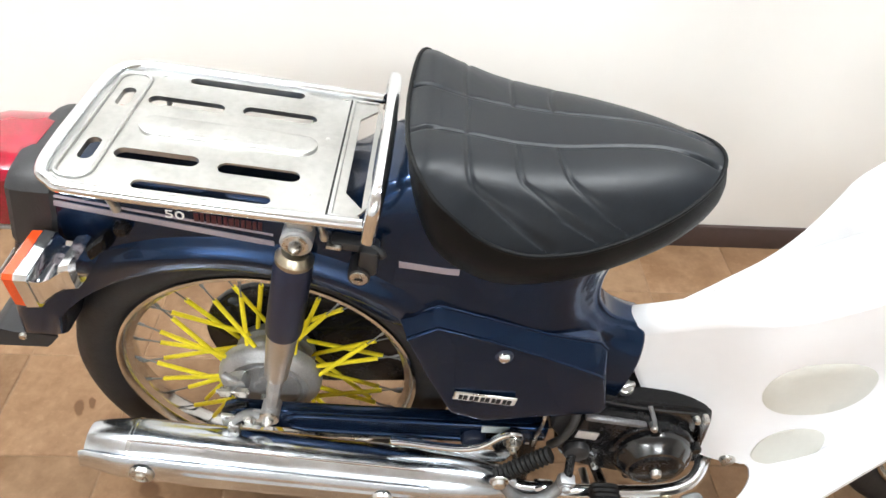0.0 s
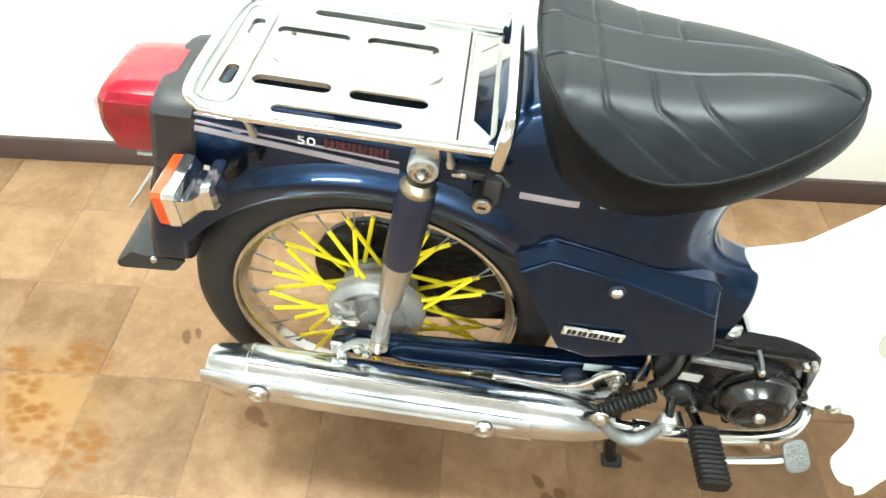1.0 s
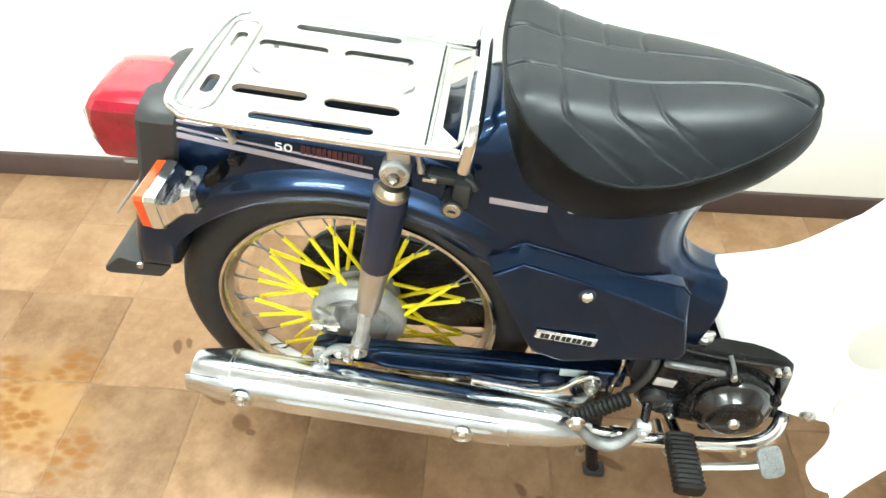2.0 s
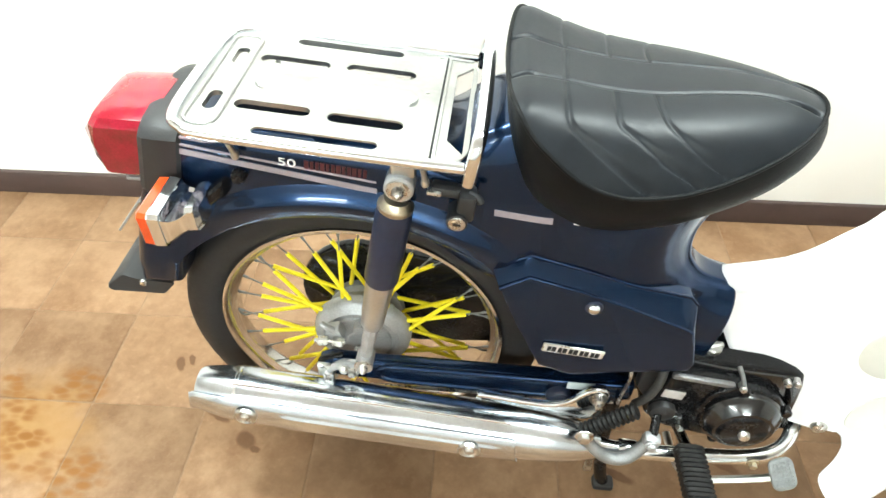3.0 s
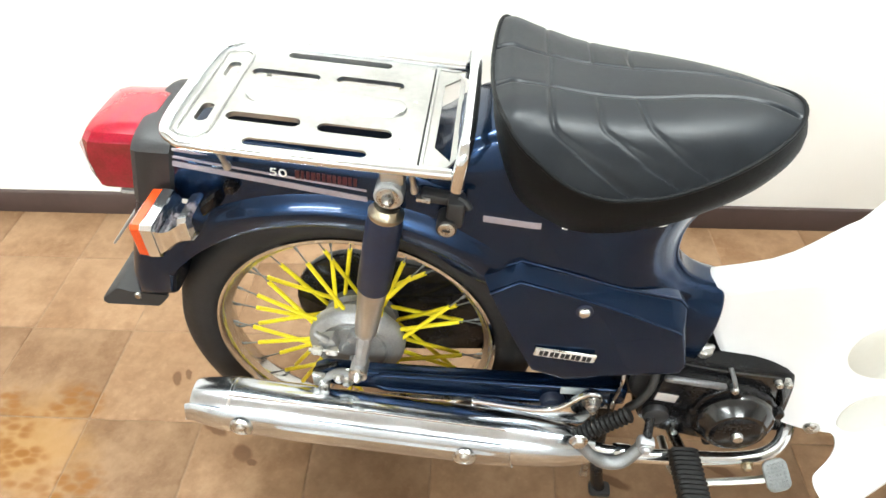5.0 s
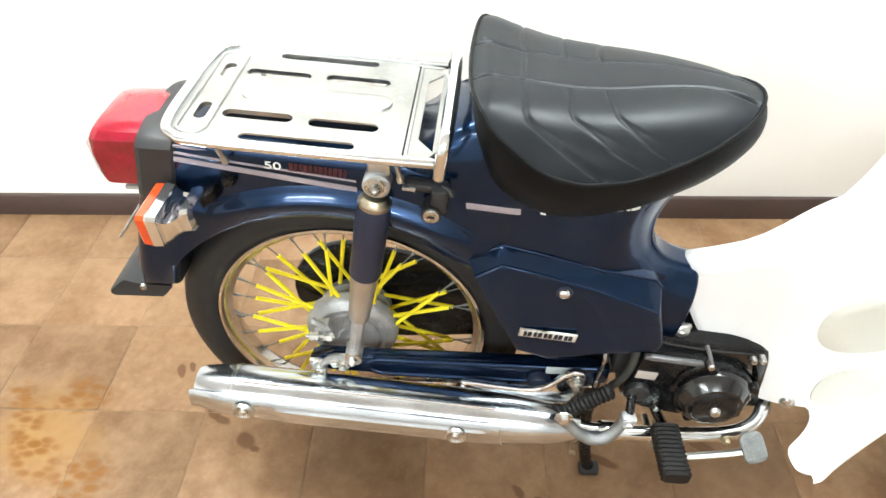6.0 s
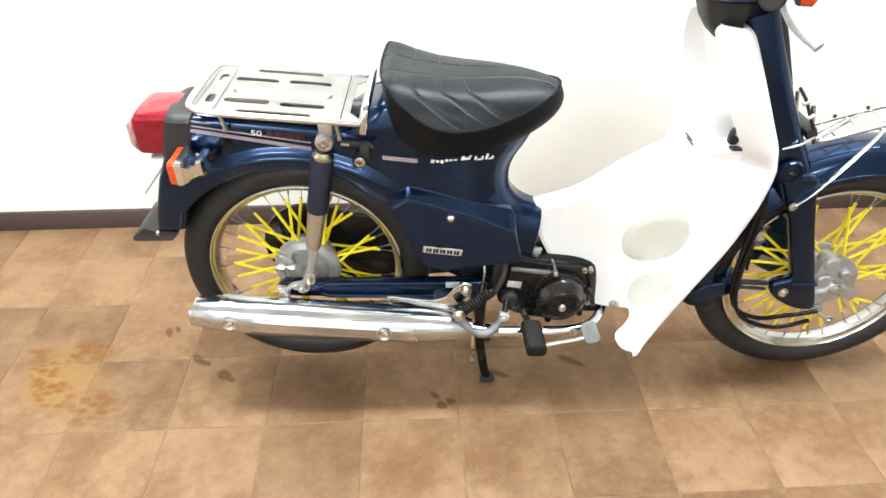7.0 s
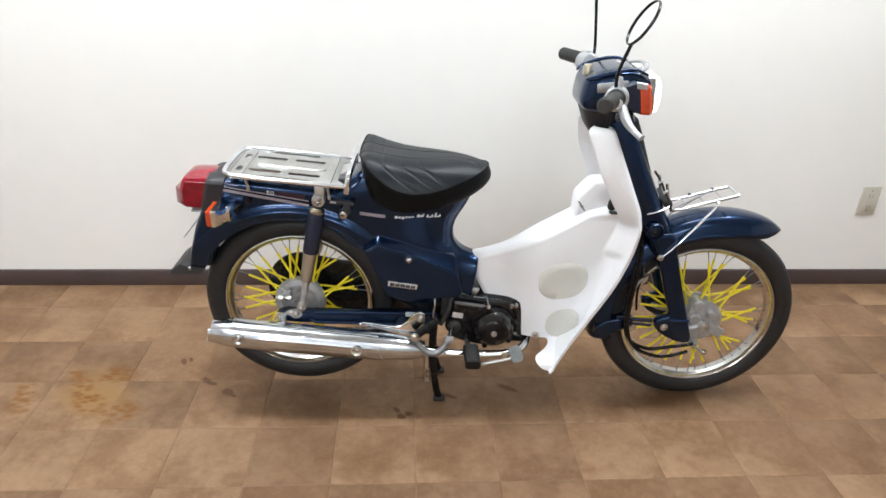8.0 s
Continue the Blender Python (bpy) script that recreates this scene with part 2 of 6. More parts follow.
def curve_at(table, x):
    """Smooth value at x of a table of (x, value) rows, with no overshoot between them."""
    if x <= table[0][0]:
        return table[0][1]
    if x >= table[-1][0]:
        return table[-1][1]
    k = 0
    while table[k + 1][0] < x:
        k += 1

    def steep(i):
        return (table[i + 1][1] - table[i][1]) / (table[i + 1][0] - table[i][0])

    def tangent(i):
        if i == 0:
            return steep(0)
        if i == len(table) - 1:
            return steep(i - 1)
        a, b = steep(i - 1), steep(i)
        return 0.0 if a * b <= 0 else 2 * a * b / (a + b)

    (a, u), (b, v) = table[k], table[k + 1]
    h, t = b - a, (x - a) / (b - a)
    return u * (1 + 2 * t) * (1 - t) ** 2 + h * tangent(k) * t * (1 - t) ** 2 + v * t * t * (3 - 2 * t) + h * tangent(k + 1) * t * t * (t - 1)


def smooth(t):
    t = min(1.0, max(0.0, t))
    return t * t * (3 - 2 * t)


def loft(rings, closed_ring=True, caps=True):
    n = len(rings[0])
    verts = [tuple(p) for r in rings for p in r]
    faces = []
    for i in range(len(rings) - 1):
        for k in range(n if closed_ring else n - 1):
            a, b = i * n + k, i * n + (k + 1) % n
            faces.append((a, b, b + n, a + n))
    if caps and closed_ring:
        faces.append(tuple(reversed(range(n))))
        faces.append(tuple(range((len(rings) - 1) * n, len(rings) * n)))
    return verts, faces


def tube(points, r, seg=12, n=6, flat=1.0, caps=True):
    """A round bar along a smooth curve; r may be a list, one radius for each given point; flat squeezes it along its up side."""
    pts = spline(points, n) if n > 1 and len(points) > 2 else [Vector(q) for q in points]
    rad = [r] * len(points) if isinstance(r, (int, float)) else list(r)
    rings, up = [], None
    for i, p in enumerate(pts):
        d = (pts[min(i + 1, len(pts) - 1)] - pts[max(i - 1, 0)]).normalized()
        if up is None:
            up = Vector((0, 0, 1)) if abs(d.z) < 0.8 else Vector((1, 0, 0))
        side = d.cross(up).normalized()
        up = side.cross(d).normalized()
        s = i / (len(pts) - 1) * (len(rad) - 1)
        k = min(int(s), len(rad) - 2)
        rr = rad[k] + (rad[k + 1] - rad[k]) * (s - k)
        rings.append([p + rr * (math.cos(a) * side + flat * math.sin(a) * up) for a in (2 * math.pi * j / seg for j in range(seg))])
    return loft(rings, True, caps)


def rod(a, b, r, seg=12):
    return tube([a, b], r, seg, 1)


def lathe(profile, centre, seg=48, axis="y", a0=0.0, a1=360.0, closed=False):
    """Turns (radius, along) rows round an axis through centre."""
    whole = abs(a1 - a0) >= 359.9
    steps = seg if whole else seg + 1
    rows = profile + [profile[0]] if closed else profile
    c = Vector(centre)
    verts, faces = [], []
    for i in range(steps):
        a = radians(a0 + (a1 - a0) * i / seg)
        for r, s in rows:
            u, v = r * math.cos(a), r * math.sin(a)
            q = {"y": (u, s, v), "x": (s, u, v), "z": (u, v, s)}[axis]
            verts.append(tuple(c + Vector(q)))
    n = len(rows)
    for i in range(seg):
        j = (i + 1) % steps
        for k in range(n - 1):
            faces.append((i * n + k, i * n + k + 1, j * n + k + 1, j * n + k))
    return verts, faces


def inset(poly, d):
    """A closed outline drawn in by d."""
    area = sum(a[0] * b[1] - b[0] * a[1] for a, b in zip(poly, poly[1:] + poly[:1]))
    sign = 1 if area > 0 else -1
    out = []
    for i, p in enumerate(poly):
        a, b = Vector(poly[i - 1]), Vector(poly[(i + 1) % len(poly)])
        q = Vector(p)
        e, f = (q - a).normalized(), (b - q).normalized()
        m = Vector((-(e.y + f.y), e.x + f.x))
        m = m.normalized() / max(0.5, math.sqrt(max(0.05, (1 + e.dot(f)) / 2))) if m.length > 1e-6 else Vector((-e.y, e.x))
        out.append(tuple(q + sign * d * m))
    return out


def slab(outline, y0, y1, rnd=0.004, steps=3, curve=0, far_round=True):
    """An outline in the x-z plane given thickness from y0 to y1 with rounded rims."""
    poly = [tuple(p) for p in outline]
    if curve:
        poly = [(p.x, p.y) for p in spline([Vector((*q, 0)) for q in poly], curve, True)]
    s = 1 if y1 > y0 else -1
    rings = []
    for k in range(steps + 1):
        a = k / steps * math.pi / 2
        ring = inset(poly, rnd * (1 - math.sin(a))) if k < steps else poly
        rings.append([(x, y0 + s * rnd * (1 - math.cos(a)), z) for x, z in ring])
    if far_round:
        for k in range(steps, -1, -1):
            a = k / steps * math.pi / 2
            ring = inset(poly, rnd * (1 - math.sin(a))) if k < steps else poly
            rings.append([(x, y1 - s * rnd * (1 - math.cos(a)), z) for x, z in ring])
    else:
        rings.append([(x, y1, z) for x, z in poly])
    return loft(rings)


def dense(ring, n=5):
    out = []
    for a, b in zip(ring, ring[1:] + ring[:1]):
        out += [tuple(Vector(a).lerp(Vector(b), k / n)) for k in range(n)]
    return out


def block(centre, size, bev=0.003, rot=(0, 0, 0), seg=2):
    bm = bmesh.new()
    bmesh.ops.create_cube(bm, size=1)
    bmesh.ops.scale(bm, vec=size, verts=bm.verts)
    if bev:
        bmesh.ops.bevel(bm, geom=list(bm.edges), offset=bev, segments=seg, profile=0.5, affect="EDGES")
    m = pose(*centre, *rot)
    bm.verts.index_update()
    geo = [tuple(m @ v.co) for v in bm.verts], [tuple(v.index for v in f.verts) for f in bm.faces]
    bm.free()
    return geo


def bolt(at, r=0.006, h=0.004, axis="y", s=-1):
    """A hexagon head with a washer."""
    head = lathe([(0.0001, s * (h + 0.001)), (r * 0.8, s * (h + 0.001)), (r, s * h), (r, 0)], at, 6, axis)
    washer = lathe([(0.0001, s * 0.0016), (r * 1.45, s * 0.0016), (r * 1.5, 0)], at, 20, axis)
    return join(head, washer)


def sheet(loops, z, thick, up=(0, 0, 1)):
    """A flat plate in the x-y plane with holes: the first loop is the rim."""
    bm = bmesh.new()
    edges = []
    for loop in loops:
        vs = [bm.verts.new((x, y, 0)) for x, y in loop]
        edges += [bm.edges.new((vs[i], vs[(i + 1) % len(vs)])) for i in range(len(vs))]
    made = bmesh.ops.triangle_fill(bm, use_beauty=True, use_dissolve=False, edges=edges)
    faces = [g for g in made["geom"] if isinstance(g, bmesh.types.BMFace)]
    ext = bmesh.ops.extrude_face_region(bm, geom=faces)
    bmesh.ops.translate(bm, vec=(0, 0, -thick), verts=[g for g in ext["geom"] if isinstance(g, bmesh.types.BMVert)])
    bmesh.ops.recalc_face_normals(bm, faces=bm.faces)
    bm.verts.index_update()
    geo = [(v.co.x, v.co.y, v.co.z + z) for v in bm.verts], [tuple(v.index for v in f.verts) for f in bm.faces]
    bm.free()
    return geo


def pill(x0, x1, y0, y1, n=8):
    """A slot with round ends."""
    out = []
    if x1 - x0 >= y1 - y0:
        r, cy = (y1 - y0) / 2, (y0 + y1) / 2
        for cx, a0 in ((x1 - r, -90), (x0 + r, 90)):
            out += [(cx + r * math.cos(radians(a0 + 180 * k / n)), cy + r * math.sin(radians(a0 + 180 * k / n))) for k in range(n + 1)]
    else:
        r, cx = (x1 - x0) / 2, (x0 + x1) / 2
        for cy, a0 in ((y1 - r, 0), (y0 + r, 180)):
            out += [(cx + r * math.cos(radians(a0 + 180 * k / n)), cy + r * math.sin(radians(a0 + 180 * k / n))) for k in range(n + 1)]
    return out


def rounded(x0, x1, y0, y1, r, n=6):
    out = []
    for cx, cy, a0 in ((x1 - r, y1 - r, 0), (x0 + r, y1 - r, 90), (x0 + r, y0 + r, 180), (x1 - r, y0 + r, 270)):
        out += [(cx + r * math.cos(radians(a0 + 90 * k / n)), cy + r * math.sin(radians(a0 + 90 * k / n))) for k in range(n + 1)]
    return out


def mesh_of(name, geo, mat, angle=38):
    me = bpy.data.meshes.new(name)
    me.from_pydata([tuple(v) for v in geo[0]], [], geo[1])
    bm = bmesh.new()
    bm.from_mesh(me)
    bmesh.ops.recalc_face_normals(bm, faces=bm.faces)
    bm.to_mesh(me)
    bm.free()
    me.materials.append(mat)
    me.shade_smooth()
    me.set_sharp_from_angle(angle=radians(angle))
    return me


def part(name, geo, mat, parent, label="", angle=38):
    ob = new(name, mesh_of(name, geo, mat, angle))
    ob.parent = parent
    return tagged(ob, label) if label else ob


def piece(name, me, m, parent):
    ob = new(name, me)
    ob.parent, ob.matrix_basis = parent, m
    return ob


# ---- the room ----
def setting(name, geo, mat, label, category):
    ob = new(name, mesh_of(name, geo, mat))
    ob.matrix_world = ROOM
    return tagged(ob, label, category, kind="structure")


U0, U1, V0 = -3.2, 4.2, -4.4
setting("wall_north", block(((U0 + U1) / 2, 0.072, ROOM_H / 2), (U1 - U0 + 0.24, 0.12, ROOM_H), 0), WALL,
        "plain off-white painted wall above a brown skirting", "wall")
# Unseen wall; its grey is chosen for the reflections it gives the bike.
setting("wall_south", block(((U0 + U1) / 2, V0 - 0.06, ROOM_H / 2), (U1 - U0 + 0.24, 0.12, ROOM_H), 0), FAR_WALL, "unseen closing wall, its grey set for reflections", "wall")
setting("wall_west", block((U0 - 0.06, (V0 + 0.012) / 2, ROOM_H / 2), (0.12, -V0 + 0.012, ROOM_H), 0), WALL, "plain off-white painted wall", "wall")
setting("wall_east", block((U1 + 0.06, (V0 + 0.012) / 2, ROOM_H / 2), (0.12, -V0 + 0.012, ROOM_H), 0), WALL, "plain off-white painted wall", "wall")
setting("ceiling", block(((U0 + U1) / 2, V0 / 2, ROOM_H + 0.06), (U1 - U0 + 0.24, -V0 + 0.3, 0.12), 0), CEIL, "plain white ceiling", "ceiling")
skirt = [(-0.002, 0.0), (-0.002, 0.003), (0.001, 0.056), (0.004, 0.061), (0.008, 0.062), (0.0122, 0.062), (0.0122, 0.0)]
setting("baseboard", loft([[(u, v, z) for v, z in skirt] for u in (U0, U1)]), BASE,
        "dark brown vinyl skirting strip along the wall foot", "skirting")
floor = setting("floor", block(((U0 + U1) / 2, V0 / 2, -0.0322), (U1 - U0 + 0.24, -V0 + 0.3, 0.06), 0), GROUT,
                "floor of square terracotta tiles with narrow brown joints", "floor")

# wall socket
# Grey blocks on the insert carry the plug slots' shade as colour.
SLOT = material("shaded_slot", (0.2, 0.19, 0.17), 0.8)
socket_at = Vector((2.098, 0.012, 0.365))
socket = tagged(new("wall_socket"), "ivory plastic double wall socket plate on the painted wall", "socket")
socket.matrix_world = ROOM @ Matrix.Translation(socket_at)
part("cover_plate", block((0, -0.004, 0), (0.072, 0.008, 0.118), 0.003), IVORY, socket)
part("socket_insert", block((0, -0.0095, 0), (0.024, 0.004, 0.068), 0.001), material("ivory_insert", (0.50, 0.475, 0.40), 0.4), socket)
slots = [block((x, -0.0117, z), (0.0022, 0.0012, 0.009), 0) for z in (0.021, -0.021) for x in (-0.0063, 0.0063)]
for g in slots:
    part("plug_slot", g, SLOT, socket)
for z in (0.042, -0.042):
    part("screw", lathe([(0.0001, -0.0015), (0.003, -0.001), (0.0032, 0.002)], (0, -0.008, z), 14), ZINC, socket)


# ---- the motorcycle ----
bike = tagged(new("motorcycle"), "navy blue step-through moped with white leg shield and yellow spokes", "motorcycle")
REAR, FRONT = Vector((0.021, 0, 0.303)), Vector((1.173, 0, 0.2785))


def wheel(name, centre, radius, rim_r, section, turn, label):
    """Chrome rim with tyre, hub and spokes in yellow sleeves."""
    rim_p = [(rim_r, -0.021), (rim_r + 0.001, -0.0235), (rim_r - 0.003, -0.0245), (rim_r - 0.007, -0.021), (rim_r - 0.009, -0.014),
             (rim_r - 0.0165, -0.009), (rim_r - 0.0175, 0), (rim_r - 0.0165, 0.009), (rim_r - 0.009, 0.014), (rim_r - 0.007, 0.021),
             (rim_r - 0.003, 0.0245), (rim_r + 0.001, 0.0235), (rim_r, 0.021), (rim_r - 0.004, 0.012), (rim_r - 0.004, -0.012)]
    w = part(name, lathe(rim_p, centre, 96, closed=True), RIM_CHROME, bike, label)
    mid = (rim_r + radius) / 2
    half = (radius - rim_r) / 2 + 0.004
    prof = []
    for k in range(22):
        a = radians(-152 + 304 * k / 21)
        r = mid + half * math.cos(a)
        y = section * math.sin(a)
        if k in (6, 9, 12, 15):
            r -= 0.0022
        prof.append((r - 0.002, y))
    part("tyre", lathe(prof, centre, 120, closed=True), RUBBER, w, "black road tyre with low ribs")
    # spokes: nine groups of four that cross half-way to the rim
    flange, hub_r, end = 0.026, 0.052, rim_r - 0.016
    sleeve = mesh_of("spoke", rod((0, 0, 0), (0, 0, 1), 0.0033, 8), YELLOW)
    wire = mesh_of("nipple", join(rod((0, 0, -0.034), (0, 0, 0.0), 0.0011, 6), rod((0, 0, -0.009), (0, 0, 0.003), 0.0021, 6)), PAD_METAL)
    for k in range(9):
        for side, lean, reach in ((-1, -16, 12), (-1, 16, -4), (1, 16, -12), (1, -16, 4)):
            a_hub, a_rim = radians(turn + 40 * k + lean), radians(turn + 40 * k + reach)
            p = centre + Vector((hub_r * math.cos(a_hub), side * (flange + (0.003 if abs(reach) > 8 else -0.003)), hub_r * math.sin(a_hub)))
            q = centre + Vector((end * math.cos(a_rim), side * 0.006, end * math.sin(a_rim)))
            d = q - p
            turn_m = d.to_track_quat("Z", "Y").to_matrix().to_4x4()
            piece("spoke", sleeve, Matrix.Translation(p) @ turn_m @ Matrix.Diagonal((1, 1, d.length - 0.032, 1)), w)
            piece("nipple", wire, Matrix.Translation(q) @ turn_m, w)
    return w


rear = wheel("rear_wheel", REAR, 0.268, 0.2095, 0.031, 20, "chrome rear rim with spokes in bright yellow sleeves, black tyre lifted off the floor")
front = wheel("front_wheel", FRONT, 0.278, 0.2205, 0.030, -1.5, "chrome front rim with spokes in bright yellow sleeves, black tyre on the floor")
part("hub", lathe([(0.012, -0.036), (0.056, -0.036), (0.058, -0.033), (0.058, -0.022), (0.05, -0.018), (0.05, 0.018), (0.058, 0.022),
                   (0.058, 0.034), (0.02, 0.036)], REAR, 48), ALLOY, rear, "dull grey cast hub")
part("hub", lathe([(0.012, -0.034), (0.052, -0.034), (0.056, -0.03), (0.056, -0.022), (0.047, -0.016), (0.047, 0.018), (0.056, 0.022),
                   (0.056, 0.032), (0.02, 0.034)], FRONT, 48), ALLOY, front, "dull grey cast hub")

# rear brake plate with its ribs, arm and adjuster
hub_c = REAR + Vector((0.003, 0.013, 0.008))
plate = part("brake_plate", lathe([(0.0001, -0.058), (0.018, -0.058), (0.02, -0.055), (0.044, -0.053), (0.046, -0.050), (0.049, -0.050), (0.0505, -0.054), (0.056, -0.054),
                                   (0.058, -0.051), (0.066, -0.048), (0.0715, -0.042), (0.0725, -0.036), (0.0725, -0.030), (0.05, -0.029)], hub_c, 64), ALLOY, bike,
             "matt grey cast brake plate")
part("cam_boss", lathe([(0.0001, -0.068), (0.009, -0.068), (0.0105, -0.065), (0.0105, -0.04)], hub_c + Vector((0.004, 0, 0.036)), 20), ALLOY, plate)
part("plate_lug", join(block((-0.006, -0.062, 0.353), (0.026, 0.02, 0.024), 0.005, (0, -20, 0)), tube([(-0.006, -0.070, 0.365), (-0.014, -0.072, 0.374), (-0.021, -0.070, 0.377)], 0.005, 10, 4)), ALLOY, plate)
for x in (-0.0195, 0.0015):
    part("adjuster_nut", lathe([(0.0001, x - 0.0075), (0.0065, x - 0.0075), (0.0075, x - 0.006), (0.0075, x + 0.006), (0.0065, x + 0.0075), (0.0001, x + 0.0075)], (0, -0.078, 0.350), 6, "x"), ZINC, bike)
part("adjuster_bolt", rod((-0.032, -0.078, 0.350), (0.012, -0.078, 0.3515), 0.0032), ZINC, bike)
part("brake_arm", tube([(0.024, -0.085, 0.309), (0.006, -0.086, 0.311), (-0.010, -0.086, 0.300), (-0.016, -0.086, 0.288)], [0.009, 0.0085, 0.007, 0.006], 12, 5, 0.7), ALLOY, bike, "grey cast lever arm")
part("arm_clamp", join(block((-0.016, -0.086, 0.283), (0.016, 0.018, 0.022), 0.004, (0, 12, 0)), rod((-0.016, -0.100, 0.282), (-0.016, -0.07, 0.282), 0.005), bolt((0.010, -0.094, 0.311), 0.006, 0.006)), ZINC, bike)
part("dust_hook", tube([(0.004, -0.074, 0.318), (-0.014, -0.075, 0.311), (-0.029, -0.076, 0.303), (-0.031, -0.076, 0.286), (-0.024, -0.076, 0.274)], [0.004, 0.006, 0.006, 0.005, 0.004], 10, 5, 0.6), BLACK, bike)
part("axle_nut", join(bolt(REAR + Vector((0.0, -0.083, 0.0)), 0.011, 0.011), rod(REAR + Vector((0, -0.1, 0)), REAR + Vector((0, -0.05, 0)), 0.0055)), ZINC, bike)
part("brake_rod", rod((-0.02, -0.078, 0.252), (0.40, -0.070, 0.252), 0.0028, 8), ZINC, bike)
part("rod_joint", join(rod((-0.035, -0.078, 0.252), (0.0, -0.078, 0.252), 0.006), block((-0.02, -0.078, 0.250), (0.016, 0.014, 0.022), 0.003)), ZINC, bike)

# swing arms, chain case
for side in (-1, 1):
    arm = [(-0.03, 0.306), (-0.015, 0.314), (0.05, 0.312), (0.39, 0.315), (0.42, 0.305), (0.42, 0.275), (0.39, 0.268), (0.10, 0.270), (0.0, 0.273), (-0.03, 0.280)]
    g = slab(arm, side * 0.082, side * 0.060, 0.006)
    sw = part("swing_arm", g, NAVY, bike, "navy painted pressed-steel arm")
    if side < 0:
        part("swing_rib", tube([(0.41, -0.0815, 0.3105), (0.24, -0.0815, 0.3085), (0.085, -0.0815, 0.3075), (0.066, -0.0815, 0.305), (0.056, -0.0815, 0.2965), (0.058, -0.0815, 0.286), (0.070, -0.0815, 0.2785), (0.10, -0.0815, 0.2755), (0.24, -0.0815, 0.2745), (0.39, -0.0815, 0.2735)], 0.0048, 12, 5), NAVY, sw)
        part("warning_label", block((0.344, -0.0872, 0.309), (0.038, 0.002, 0.0145), 0.0005), TAPE, sw, "pale blank label")
        part("pivot_bolt", lathe([(0.0001, -0.094), (0.015, -0.094), (0.018, -0.09), (0.018, -0.07)], (0.317, 0, 0.279), 24), NAVY_DULL, sw)
    part("chain_adjuster", block((-0.022, side * 0.0855, 0.294), (0.02, 0.007, 0.026), 0.002), ZINC, sw)
case = [(0.02 - 0.103 * math.cos(radians(a)), 0.322 + 0.105 * math.sin(radians(a))) for a in range(-80, 90, 12)]
case += [(0.13, 0.405), (0.44, 0.375), (0.47, 0.35), (0.48, 0.31), (0.47, 0.27), (0.43, 0.25), (0.1, 0.216)]
part("chain_case", slab(case, 0.040, 0.058, 0.006), BLACK, bike, "glossy dark chain case behind the rear wheel")

# rear shock absorbers
for side in (-1, 1):
    a, b = Vector((0.0425, side * 0.0945, 0.340)), Vector((0.102, side * 0.083, 0.646))

    def on(t):
        return a.lerp(b, t)

    d = (b - a).normalized()
    sh = part("shock_absorber", tube([on(0.515), on(0.53), on(0.86), on(0.90)], [0.0200, 0.0213, 0.0213, 0.018], 28, 1), NAVY_DULL, bike,
              "navy painted shock absorber with plated lower tube")
    part("lower_tube", tube([on(0.225), on(0.24), on(0.26), on(0.53)], [0.0115, 0.0145, 0.0155, 0.0195], 10, 1), STEEL, sh, "worn plated lower tube")
    part("lower_clevis", tube([on(0.03), on(0.23)], [0.0085, 0.0105], 8, 1), ALLOY, sh)
    part("spring_cap", tube([on(0.883), on(0.89), on(0.905), on(0.912), on(0.93)], [0.0192, 0.0208, 0.0208, 0.0185, 0.0150], 24, 1), BRASS, sh, "dull gold plated cap")
    for p, r in ((a, 0.0125), (b, 0.0165)):
        part("eye", lathe([(0.0001, -0.014), (r - 0.002, -0.014), (r, -0.012), (r, 0.012), (r - 0.003, 0.014), (0.0001, 0.014)], p, 28), ALLOY, sh)
        part("dome_nut", lathe([(0.0001, side * 0.027), (0.004, side * 0.025), (0.0065, side * 0.021), (0.0075, side * 0.016), (0.013, side * 0.0155), (0.013, side * 0.013)], p, 18), ZINC, sh)
    part("top_bracket", block((b.x + 0.004, side * 0.078, b.z + 0.024), (0.028, 0.024, 0.03), 0.006), STEEL, bike, "grey steel bracket")


# ---- rear fender and frame ----
arch = [(REAR.x + 0.281 * math.cos(radians(a)), REAR.z + 0.281 * math.sin(radians(a))) for a in range(18, 141, 6)]
fender = [(-0.262, 0.432), (-0.254, 0.48), (-0.232, 0.55), (-0.205, 0.615), (-0.189, 0.655), (-0.181, 0.676), (-0.165, 0.687), (-0.10, 0.688), (0.10, 0.668),
          (0.20, 0.655), (0.255, 0.60), (0.285, 0.50), (0.29, 0.42)]
fend = part("rear_fender", slab(fender + arch + [(-0.205, 0.435)], -0.074, 0.074, 0.02, 5), NAVY, bike, "glossy navy pressed-steel rear fender")
# soft raised border round the wheel arch, fading out down the tail
lip = [(0.2800, 0.058), (0.2795, 0.0765), (0.2815, 0.0790), (0.2865, 0.0808), (0.2935, 0.0834), (0.2990, 0.0852), (0.3030, 0.0858), (0.3062, 0.0850), (0.3098, 0.0824), (0.3140, 0.0792), (0.3190, 0.0764), (0.3240, 0.0747), (0.3275, 0.0725)]
for s in (-1, 1):
    rows = []
    for k in range(61):
        a = radians(20 + 120.5 * k / 60)
        flare = (1 - smooth((k - 38) / 20)) * smooth((k - 8) / 14)
        rows.append([(REAR.x + r * math.cos(a), s * (min(y, 0.0742) + flare * max(0.0, y - 0.0742) + (0.0003 if y > 0.0735 else 0)), REAR.z + r * math.sin(a)) for r, y in lip])
    part("fender_lip", loft(rows, False), NAVY, fend, "", 60)
